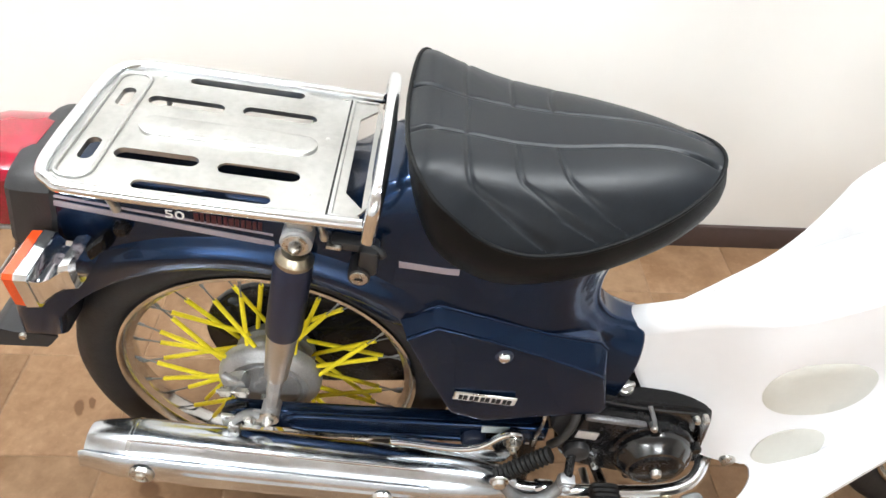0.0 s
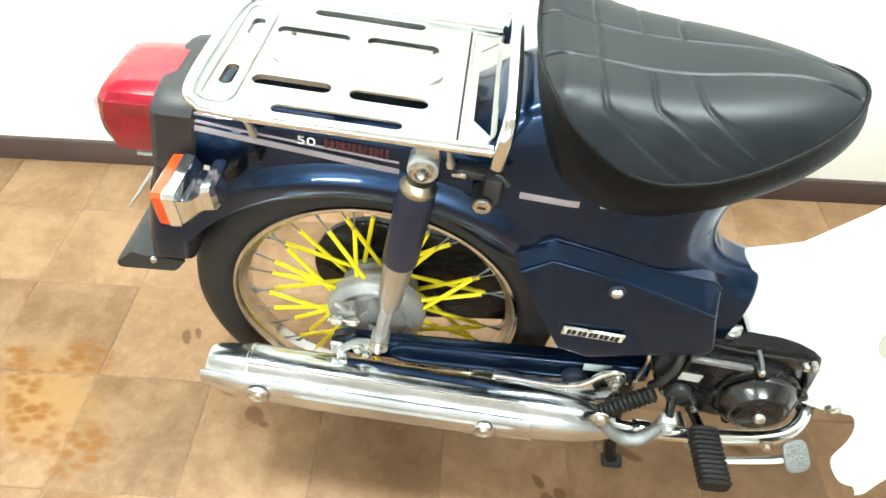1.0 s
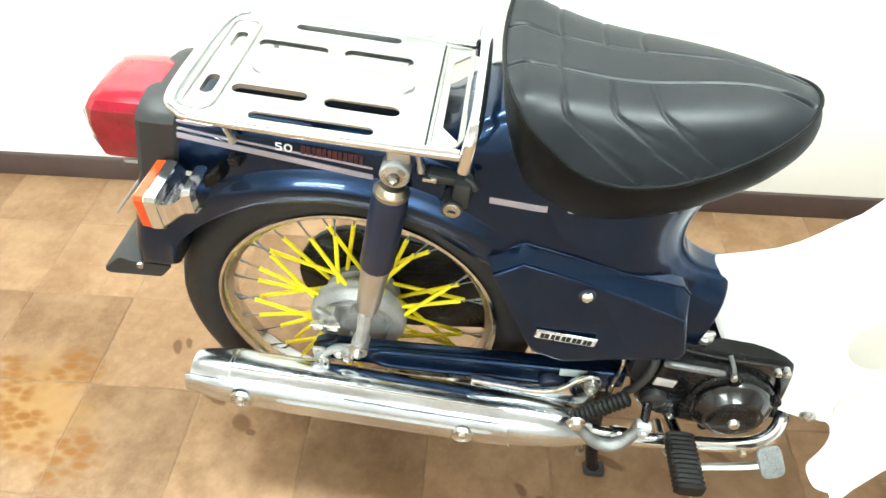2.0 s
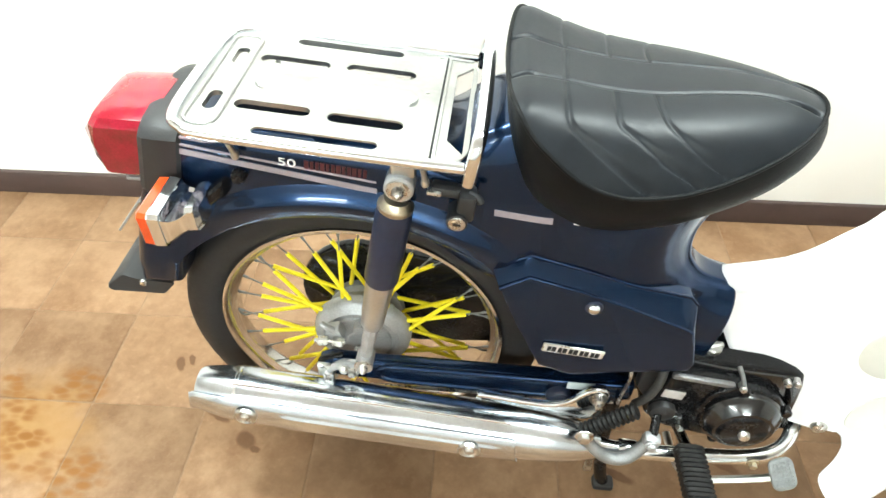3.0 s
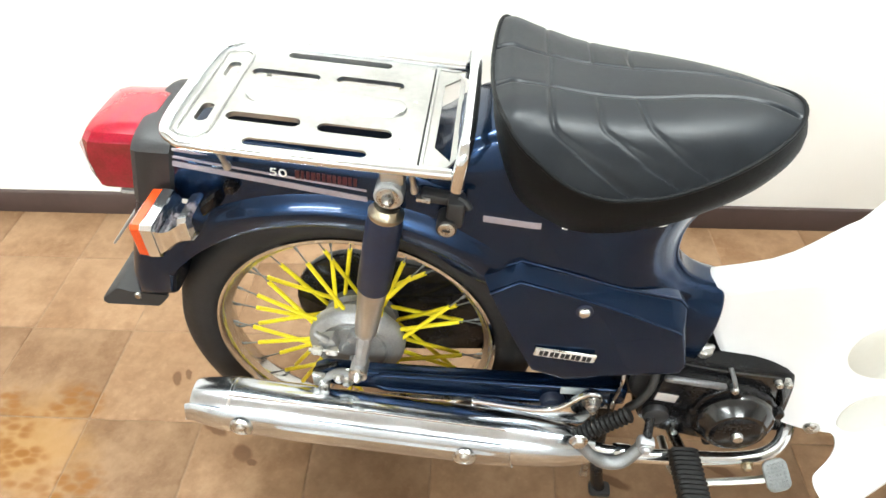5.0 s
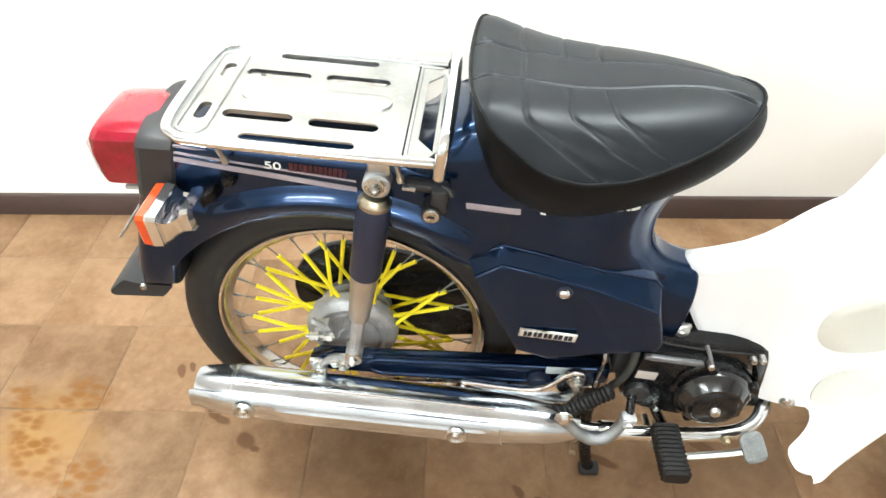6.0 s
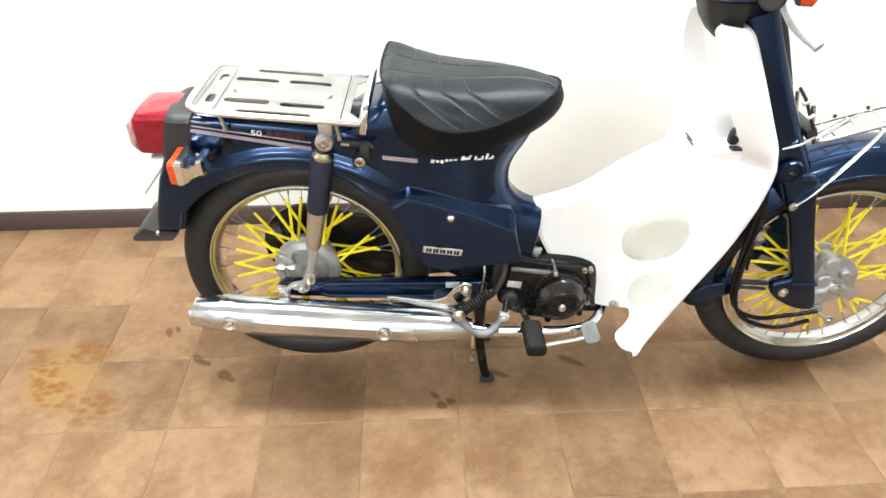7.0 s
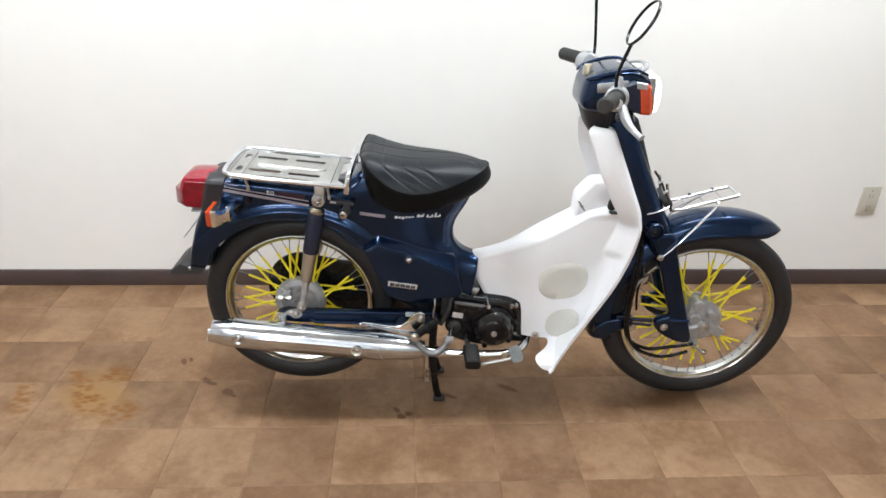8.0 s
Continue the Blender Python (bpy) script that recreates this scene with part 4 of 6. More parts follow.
SEAM_FAR = [(0.21, 0.027), (0.27, 0.018), (0.32, 0.019), (0.44, 0.020), (0.49, 0.014), (0.53, 0.012)]
SKIRT_Z = [(0.2035, 0.674), (0.25, 0.648), (0.30, 0.630), (0.34, 0.6275), (0.39, 0.6305), (0.45, 0.641), (0.49, 0.650), (0.5375, 0.664)]


def arc_table(table, n):
    pts = spline([Vector((x, y, 0)) for x, y in table], 12)
    dist = [0.0]
    for a, b in zip(pts, pts[1:]):
        dist.append(dist[-1] + (b - a).length)
    out, k = [], 0
    for i in range(n + 1):
        s = dist[-1] * i / n
        while k < len(dist) - 2 and dist[k + 1] < s:
            k += 1
        out.append(pts[k].lerp(pts[k + 1], (s - dist[k]) / max(1e-9, dist[k + 1] - dist[k])))
    return out


edge = [(p.x, -p.y) for p in arc_table(HALF, 230)]
edge += [(x, -y) for x, y in reversed(edge[1:-1])]
# stitched ribs: (distance from the middle, x) from the centre seam out to the piping
RIBS = (((0.0, 0.2665), (0.047, 0.2645), (0.0856, 0.2660), (0.100, 0.2675), (0.1076, 0.2716), (0.1145, 0.2912), (0.1208, 0.3177), (0.1258, 0.3497), (0.127, 0.358)),
        ((0.0, 0.3130), (0.043, 0.3132), (0.0722, 0.3139), (0.085, 0.3155), (0.0926, 0.3184), (0.102, 0.3392), (0.1097, 0.367), (0.1134, 0.3969), (0.114, 0.402)),
        ((0.0, 0.3590), (0.0373, 0.3542), (0.0647, 0.3576), (0.079, 0.363), (0.0852, 0.3683), (0.0946, 0.3865), (0.1001, 0.4067), (0.1032, 0.4286), (0.1036, 0.432)))


def groove(x, y):
    """How far the stitching draws the cushion down at (x, y)."""
    g = curve_at(SEAM_NEAR if y < 0 else SEAM_FAR, x)
    deep = math.exp(-((abs(y) - g) / 0.0024) ** 2) * (1 - smooth((x - 0.515) / 0.02))
    for k, rib in enumerate(RIBS):
        if abs(y) > g or k == 0:
            at = curve_at(rib, abs(y))
            lean = (curve_at(rib, abs(y) + 0.001) - curve_at(rib, abs(y) - 0.001)) / 0.002
            deep = max(deep, 0.85 * math.exp(-((x - at) / (0.0024 * math.sqrt(1 + lean * lean))) ** 2))
    return deep


top, RINGS = [], 120
cx = 0.34
for i in range(RINGS + 1):
    rho = i / RINGS
    ring = []
    for x, y in edge:
        px, py = cx + (x - cx) * rho, y * rho
        zc, zp = curve_at(CROWN, px), curve_at(PIPE_Z, x)
        z = zc + (zp - zc) * (0.16 * rho ** 2.5 + 0.84 * rho ** 5.6)
        z -= (0.0020 + 0.0042 * smooth((rho - 0.72) / 0.25)) * groove(px, py) * (1 - smooth((rho - 0.982) / 0.018))
        ring.append((px, py, z))
    top.append(ring)
seat = part("seat", loft(list(reversed(top)), True, False), VINYL, bike, "black vinyl saddle with stitched ribs and piped rim", 60)
side_rings = []
for t in range(9):
    s = t / 8
    ring = []
    for x, y in edge:
        zp, zb = curve_at(PIPE_Z, x), curve_at(SKIRT_Z, x)
        shrink = 1 + 0.012 * math.sin(s * 3.1) - 0.128 * s ** 1.8
        front = 1 + 0.065 * math.sin(s * 2.6) - 0.10 * s ** 3
        fx = smooth((x - cx) / 0.15)
        ring.append((cx + (x - cx) * (shrink + (front - shrink) * fx), y * (shrink + (front - shrink) * fx * 0.5), zp + (zb - zp) * s))
    side_rings.append(ring)
part("seat_side", loft(side_rings, True, False), VINYL_SIDE, seat, "plain black vinyl side panel", 60)
part("seat_pan", loft([side_rings[-1], [(cx + (x - cx) * 0.93, y * 0.9, z + 0.004) for x, y, z in side_rings[-1]]]), BLACK, seat)
pipe_line = [Vector((cx + (x - cx) * 1.004, y * 1.006, curve_at(PIPE_Z, x))) for x, y in edge[::4]]
part("piping", tube(pipe_line + pipe_line[:1], 0.0024, 8, 1), VINYL_SIDE, seat, "black piping along the seam")

# ---- exhaust ----
def ex(t, dy=0.0, dz=0.0):
    """A point along the silencer's axis, t from its tail (0) to its head (1)."""
    return Vector((-0.205 + 0.585 * t, -0.112 - 0.006 * t + dy, 0.262 - 0.047 * t + dz))


can = tube([ex(0.0), ex(0.008), ex(0.085), ex(0.1), ex(0.3), ex(0.7), ex(0.82), ex(0.93), ex(1.0)],
           [0.029, 0.031, 0.0375, 0.0385, 0.0395, 0.0395, 0.0388, 0.033, 0.0215], 40, 1)
muf = part("silencer", can, POLISHED, bike, "bright chrome silencer with a riveted heat shield")
# Flat dark disc paints the shade of the hollow outlet.
part("tail_opening", tube([ex(-0.001), ex(-0.0015)], [0.018, 0.012], 24, 1), DARK, muf)
for k in range(9):
    part("etched_mark", tube([ex(0.145 + 0.0165 * k, -0.0105, 0.0381), ex(0.145 + 0.0165 * k + 0.011, -0.0105, 0.0382)], 0.0012, 6, 1), DARK, muf)
part("tail_band", tube([ex(0.093), ex(0.097), ex(0.103), ex(0.107)], [0.037, 0.0392, 0.0392, 0.037], 40, 1), CHROME, muf)


def shell(t0, t1, a0, a1, gap, n=80, m=48, rib=0.0016):
    """A bent sheet over the silencer between two angles (0: outward, -90: down)."""
    rings = []
    for i in range(n + 1):
        t = t0 + (t1 - t0) * i / n
        r0 = curve_at([(0, 0.028), (0.085, 0.0365), (0.3, 0.0385), (0.82, 0.037)], t) + gap
        k = math.sqrt(max(0.0, 1 - max(0.0, (abs(i / n - 0.5) * 2 - 0.965) / 0.035) ** 2))
        mid = (a0 + a1) / 2
        ring = []
        for j in range(m + 1):
            a = mid + (a0 + (a1 - a0) * j / m - mid) * k
            r = r0 + rib * (math.exp(-((a - 16) / 4) ** 2) + math.exp(-((a + 14) / 4) ** 2)) * smooth((t - 0.2) / 0.05) * smooth((0.78 - t) / 0.05)
            ring.append(ex(t, -r * math.cos(radians(a)), r * math.sin(radians(a))))
        rings.append(ring)
    return loft(rings, False)


hs = new("heat_shield", mesh_of("heat_shield", shell(-0.018, 0.803, 42, -100, 0.005), POLISHED))
hs.parent = muf
mod = hs.modifiers.new("thickness", "SOLIDIFY")
mod.thickness, mod.offset = 0.0025, -1
tagged(hs, "chrome heat shield over the silencer")
for t, tip in ((0.137, 8), (0.684, 5)):
    c = ex(t, -0.0440 * math.cos(radians(tip)), 0.0440 * math.sin(radians(tip)))
    part("shield_bolt", join(lathe([(0.0001, -0.004), (0.005, -0.004), (0.0065, -0.002), (0.0075, 0.001)], c, 20),
                             lathe([(0.0070, 0.001), (0.010, -0.0005), (0.0135, -0.003), (0.0155, -0.002), (0.0165, 0.003)], c, 28)), ZINC, muf, "chrome bolt in a dished washer")
part("seam", tube([ex(0.10, -0.012, 0.0375), ex(0.4, -0.012, 0.038), ex(0.78, -0.012, 0.0375)], 0.0018, 8, 3), CHROME, muf)
br = [(0.205, 0.284), (0.21, 0.291), (0.29, 0.281), (0.325, 0.290), (0.35, 0.318), (0.362, 0.327), (0.378, 0.322), (0.382, 0.305), (0.37, 0.268), (0.355, 0.25), (0.30, 0.258), (0.25, 0.268)]
bk = part("hanger", slab([(p.x, p.y) for p in spline([Vector((*q, 0)) for q in br], 3, True)], -0.104, -0.094, 0.004), CHROME, bike, "chrome hanger bracket")
part("hanger_rim", tube([(x, -0.105, z) for x, z in br[:6]], 0.003, 8, 4), CHROME, bk)
part("hanger_bolt", join(bolt((0.367, -0.105, 0.308), 0.0085, 0.009), rod((0.367, -0.122, 0.308), (0.367, -0.1, 0.308), 0.0045)), ZINC, bk)
part("exhaust_pipe", tube([ex(0.97), (0.42, -0.118, 0.205), (0.52, -0.112, 0.197), (0.60, -0.106, 0.196), (0.640, -0.096, 0.200), (0.664, -0.076, 0.206), (0.678, -0.045, 0.216), (0.683, -0.012, 0.235)], 0.0118, 18, 7), CHROME, bike, "chrome exhaust pipe")
part("pipe_collar", tube([(0.41, -0.118, 0.206), (0.415, -0.118, 0.2055), (0.435, -0.117, 0.204), (0.44, -0.117, 0.204)], [0.013, 0.016, 0.016, 0.013], 20, 1), CHROME, bike)
part("drain_bolt", bolt((0.606, -0.117, 0.199), 0.006, 0.008), BRASS, bike)


# ---- engine ----
case = [(0.440, 0.372), (0.47, 0.369), (0.500, 0.3585), (0.5345, 0.3515), (0.576, 0.3465), (0.618, 0.3435), (0.636, 0.3395), (0.6465, 0.333), (0.652, 0.314), (0.6565, 0.285), (0.661, 0.255), (0.667, 0.215), (0.660, 0.205),
        (0.60, 0.206), (0.55, 0.204), (0.52, 0.207), (0.49, 0.214), (0.46, 0.224), (0.440, 0.245), (0.432, 0.30), (0.434, 0.345)]
eng = part("engine", slab(case, -0.060, 0.075, 0.007, 3), BLACK, bike, "black painted horizontal engine with round clutch cover")
part("case_flange", slab(inset(case, 0.006), -0.0640, -0.055, 0.003, 2), BLACK_GLOSS, eng, "glossy black joint face")
ccase = [(0.4585, 0.343), (0.464, 0.3475), (0.502, 0.3425), (0.543, 0.3365), (0.552, 0.3365), (0.566, 0.330), (0.588, 0.327), (0.612, 0.317), (0.628, 0.296), (0.633, 0.268), (0.627, 0.240), (0.61, 0.220), (0.585, 0.209), (0.555, 0.2095), (0.53, 0.213), (0.505, 0.219), (0.478, 0.226), (0.456, 0.238), (0.447, 0.262), (0.450, 0.30)]
part("crankcase_cover", slab(ccase, -0.087, -0.045, 0.006, 4), BLACK, eng)
cl = Vector((0.572, 0, 0.2685))
cc = part("clutch_cover", lathe([(0.0365, -0.1115), (0.0405, -0.1105), (0.0505, -0.1005), (0.0545, -0.095), (0.0565, -0.088), (0.0575, -0.070)], cl, 56), BLACK_GLOSS, eng, "glossy black round clutch cover", 30)
part("cover_dome", lathe([(0.0001, -0.1155), (0.0290, -0.1155), (0.0320, -0.1145), (0.0365, -0.1112)], cl, 48), BLACK, cc, "", 30)
part("cover_bolt", lathe([(0.0001, -0.1225), (0.0062, -0.1225), (0.0075, -0.1205), (0.0085, -0.1152)], cl, 20), ZINC, cc)
for a in (20, 100, 165, 250, 320):
    part("cover_lug", lathe([(0.0001, -0.0925), (0.006, -0.0925), (0.0075, -0.090), (0.0075, -0.08)], cl + Vector((0.061 * math.cos(radians(a)), 0, 0.061 * math.sin(radians(a)))), 16), BLACK, cc)
DULL_GREY = material("dull_grey", (0.16, 0.16, 0.165), 0.4, 0.3, 0.3, 40)
part("case_ridge", block((0.5035, -0.0845, 0.3435), (0.086, 0.009, 0.0085), 0.003, (0, 7.5, 0)), DULL_GREY, eng, "grey case ridge")
part("case_rib", tube([(0.546, -0.0865, 0.337), (0.531, -0.0885, 0.328), (0.520, -0.0885, 0.312), (0.5145, -0.0885, 0.29)], 0.0045, 10, 5), BLACK, eng)
part("number_label", block((0.4705, -0.0885, 0.3105), (0.030, 0.002, 0.0165), 0.0005, (0, 8, 0)), LABEL, eng, "blank silver label")
part("kick_boss", lathe([(0.0001, -0.102), (0.012, -0.102), (0.0175, -0.0985), (0.019, -0.093), (0.019, -0.08)], (0.462, 0, 0.2755), 28), BLACK_PLASTIC, eng)
part("boss_collar", lathe([(0.019, -0.089), (0.024, -0.0885), (0.0255, -0.086), (0.0255, -0.075)], (0.462, 0, 0.2755), 28), BLACK, eng)
for x, y, z in ((0.555, -0.088, 0.3395), (0.635, -0.066, 0.331), (0.6225, -0.066, 0.330), (0.6385, -0.065, 0.2405), (0.452, -0.066, 0.352), (0.447, -0.066, 0.275), (0.498, -0.088, 0.232)):
    part("case_bolt", lathe([(0.0001, y - 0.0065), (0.0042, y - 0.0065), (0.0052, y - 0.0045), (0.0052, y + 0.006)], (x, 0, z), 14), ZINC, eng)
part("case_web", join(*[tube([(x, -0.063, z), (x + 0.012, -0.067, z - 0.035), (0.640, -0.066, z - 0.075)], 0.0045, 8, 4) for x, z in ((0.628, 0.322),)]), BLACK, eng)
part("cable_clamp", tube([(0.548, -0.070, 0.362), (0.5525, -0.085, 0.353), (0.555, -0.089, 0.342)], 0.003, 10, 4), DULL_GREY, eng)
cap = part("oil_cap", lathe([(0.0001, 0.368), (0.0105, 0.368), (0.0125, 0.366), (0.0125, 0.361), (0.008, 0.360), (0.008, 0.335)], (0.5165, -0.044, 0.002), 12, "z"), ZINC, eng, "bare metal oil filler cap")
part("cap_grip", block((0.5165, -0.044, 0.368), (0.030, 0.009, 0.008), 0.003, (0, 0, 15)), ZINC, cap)
part("engine_barrel", join(*[lathe([(0.02, x), (0.047, x), (0.047, x + 0.004), (0.02, x + 0.004)], (0, 0, 0.30), 28, "x") for x in (0.645, 0.655, 0.665, 0.675)],
                           lathe([(0.0001, 0.64), (0.038, 0.64), (0.038, 0.70), (0.0001, 0.70)], (0, 0, 0.30), 28, "x")), BLACK, eng)
part("frame_lower", slab([(0.25, 0.40), (0.46, 0.40), (0.455, 0.30), (0.44, 0.27), (0.40, 0.262), (0.36, 0.30), (0.30, 0.335), (0.265, 0.36)], -0.058, 0.055, 0.006), BLACK, bike, "black lower frame plates")
part("heel_guard", slab([(0.426, 0.372), (0.446, 0.376), (0.456, 0.34), (0.452, 0.30), (0.440, 0.275), (0.424, 0.30)], -0.074, -0.05, 0.004), BLACK_PLASTIC, eng)
part("breather_hose", tube([(0.452, -0.07, 0.365), (0.446, -0.089, 0.335), (0.434, -0.094, 0.305), (0.424, -0.088, 0.28)], 0.0062, 10, 6), GREY_RUBBER, eng, "dark rubber hose")
part("cable", tube([(0.404, -0.066, 0.372), (0.406, -0.088, 0.343), (0.401, -0.090, 0.30), (0.402, -0.085, 0.272)], 0.0026, 8, 6), ZINC, bike)

# kick starter, foot rest, pedals, stand
kick = part("kick_starter", tube([(0.448, -0.126, 0.262), (0.436, -0.134, 0.24), (0.418, -0.141, 0.222), (0.395, -0.142, 0.219), (0.372, -0.139, 0.234), (0.352, -0.134, 0.262)], [0.009, 0.0088, 0.0092, 0.0092, 0.0085, 0.008], 14, 6), DULL_CAST, bike, "bare alloy kick lever, folded")
part("lever_joint", join(block((0.447, -0.130, 0.258), (0.024, 0.018, 0.018), 0.005, (0, 10, 0)), bolt((0.445, -0.142, 0.262), 0.006, 0.006)), ALLOY, kick)
part("kick_shaft", rod((0.457, -0.09, 0.279), (0.449, -0.126, 0.262), 0.0065), BLACK, kick)
part("fold_bolt", bolt((0.352, -0.142, 0.27), 0.009, 0.008), ZINC, kick)
rub = [Vector((0.350, -0.130, 0.262)).lerp(Vector((0.416, -0.123, 0.316)), k / 24) for k in range(25)]
part("kick_rubber", tube(rub, [0.0125 if k % 2 else 0.0098 for k in range(25)], 16, 1), STEP_RUBBER, kick, "ribbed dark rubber sleeve")
part("step_bar", tube([(0.50, 0.12, 0.176), (0.505, 0.0, 0.17), (0.515, -0.10, 0.198), (0.510, -0.15, 0.220)], 0.008, 12, 4), BLACK, bike)


def footrest(s):
    """Ribbed rubber foot rest that sticks out sideways."""
    pts = [Vector((0.509 + 0.003 * k / 24, s * (0.115 + 0.088 * k / 24), 0.220 + 0.004 * k / 24)) for k in range(25)]
    rings = []
    for k, p in enumerate(pts):
        w, h = (0.0212, 0.0160) if k % 2 else (0.0188, 0.0140)
        if k in (0, 24):
            w, h = 0.018, 0.012
        rings.append([p + Vector((w * abs(math.cos(a)) ** 0.5 * (1 if math.cos(a) > 0 else -1), 0, h * abs(math.sin(a)) ** 0.5 * (1 if math.sin(a) > 0 else -1)))
                      for a in (2 * math.pi * (j + 0.5) / 16 for j in range(16))])
    return loft(rings)


for s in (-1, 1):
    part("foot_rest", footrest(s), STEP_RUBBER, bike, "ribbed black rubber foot rest", 30)
ped = part("brake_pedal", tube([(0.498, -0.06, 0.166), (0.505, -0.11, 0.168), (0.522, -0.138, 0.177), (0.56, -0.142, 0.1885), (0.615, -0.142, 0.2035), (0.630, -0.140, 0.212)], 0.0066, 12, 6, 0.75), STEEL, bike, "plated brake pedal")
pad_m = pose(0.634, -0.143, 0.2215, 48, -14, 12)
part("pedal_pad", moved(loft([[(x, y, z) for x, y in rounded(-r, r, -1.38 * r, 1.38 * r, 0.011, 4)] for r, z in ((0.0155, -0.003), (0.0170, -0.0015), (0.0170, 0.0015), (0.0158, 0.003))]), pad_m), PAD_METAL, ped, "chequered metal pad")
part("pad_grip", join(*[moved(block((-0.0108 + 0.0054 * i, -0.0165 + 0.0055 * j, 0.0032), (0.0036, 0.0036, 0.002), 0.0006, (0, 0, 45)), pad_m) for i in range(5) for j in range(7)]), PAD_METAL, ped)
for s in (-1, 1):
    lg = part("stand_leg", tube([(0.405, s * 0.055, 0.26), (0.403, s * 0.064, 0.15), (0.415, s * 0.067, 0.05), (0.424, s * 0.068, 0.012)], [0.012, 0.011, 0.0105, 0.011], 14, 5), BLACK, bike, "black steel centre stand leg")
    part("stand_foot", block((0.426, s * 0.070, 0.008), (0.036, 0.026, 0.016), 0.006, (0, 0, 0)), BLACK_PLASTIC, lg)
part("stand_crossbar", rod((0.408, -0.08, 0.10), (0.408, 0.08, 0.10), 0.008), BLACK, bike)
part("stand_spring", join(rod((0.385, -0.085, 0.19), (0.388, -0.085, 0.09), 0.0055), block((0.388, -0.085, 0.085), (0.012, 0.008, 0.014), 0.002)), ZINC, bike)
part("stand_tongue", tube([(0.40, 0.08, 0.14), (0.36, 0.12, 0.12), (0.34, 0.14, 0.125)], 0.006, 10, 5), BLACK, bike)

# ---- white leg shield ----
# outer edge by height: (z, x), (z, half-width); fold beside it; rear boundary; tunnel ridge
EDGE_X = [(0.178, 0.727), (0.182, 0.733), (0.19, 0.7375), (0.20, 0.741), (0.22, 0.751), (0.25, 0.768), (0.325, 0.817), (0.413, 0.872), (0.48, 0.900), (0.545, 0.918), (0.585, 0.925), (0.605, 0.926)]
EDGE_Y = [(0.186, 0.168), (0.22, 0.160), (0.25, 0.153), (0.325, 0.138), (0.413, 0.124), (0.48, 0.121), (0.605, 0.121)]
FOLD_X = [(0.186, 0.0), (0.225, 0.004), (0.25, 0.028), (0.29, 0.042), (0.33, 0.034), (0.42, 0.012), (0.50, -0.010), (0.605, -0.018)]
FOLD_T = [(0.186, 0.82), (0.24, 0.88), (0.26, 0.955), (0.34, 0.94), (0.42, 0.86), (0.605, 0.80)]
LEFT_X = [(0.178, 0.724), (0.181, 0.715), (0.186, 0.7065), (0.192, 0.699), (0.198, 0.6935), (0.203, 0.6905), (0.2065, 0.6925), (0.2095, 0.699), (0.213, 0.710), (0.217, 0.721), (0.2205, 0.7275), (0.224, 0.731),
          (0.2275, 0.731), (0.2305, 0.727), (0.2325, 0.716), (0.2333, 0.657), (0.26, 0.62), (0.36, 0.54), (0.42, 0.515), (0.452, 0.511), (0.462, 0.55), (0.479, 0.60), (0.521, 0.68), (0.550, 0.73), (0.577, 0.775), (0.605, 0.82)]
TUNNEL = [(0.51, 0.452), (0.55, 0.462), (0.60, 0.479), (0.68, 0.521), (0.73, 0.550), (0.775, 0.577), (0.82, 0.605), (0.9, 0.66)]
OPEN_Z = 0.452


def shield_y(x, z):
    """Half-width of the shield's inner face at (x, z)."""
    y = 0.036 + 0.035 * smooth((x - 0.58) / 0.13)
    y -= 0.010 * smooth((z - 0.27) / 0.13)
    rise = smooth((z - curve_at(TUNNEL, x) + 0.075) / 0.095)
    return y * (1 - 0.13 * rise) + 0.085 * smooth((0.236 - z) / 0.045)


def low_row(z):
    """Half a section of the lower shield: tunnel ridge, side face, fold, rim."""
    x0, xe, ye = curve_at(LEFT_X, z), curve_at(EDGE_X, z), curve_at(EDGE_Y, z)
    w = shield_y(x0, z)
    row = [(x0 - 0.008 * (1 - k / 10), w * k / 10, z + 0.013 * (1 - (k / 10) ** 4)) if z > OPEN_Z - 1e-6 else (x0, w, z) for k in range(11)]
    xb = xe + curve_at(FOLD_X, z)
    xp = x0 + (xb - x0) * curve_at(FOLD_T, z)
    row += [(x0 + (xp - x0) * k / 26, shield_y(x0 + (xp - x0) * k / 26, z), z) for k in range(1, 26)]
    a, b, c = Vector((xp, shield_y(xp, z))), Vector((xb, min(shield_y(xb, z) if z < 0.5 else 0.088, ye - 0.004))), Vector((xe, ye))
    for k in range(17):
        t = k / 16
        q = (1 - t) ** 2 * a + 2 * t * (1 - t) * b + t * t * c
        row.append((q.x, q.y, z))
    f = 0.03 + 0.22 * smooth((z - 0.18) / 0.02) + 0.75 * smooth((z - 0.19) / 0.06) * (1 - 0.6 * smooth((z - 0.5) / 0.1))
    row += [(xe + 0.003 * f, ye - 0.0005, z - 0.001), (xe + 0.008 * f, ye - 0.005 * f, z - 0.002), (xe + 0.013 * f, ye - 0.013 * f, z - 0.003), (xe + 0.016 * f, ye - 0.026 * f, z - 0.004)]
    return [Vector(p) for p in row]


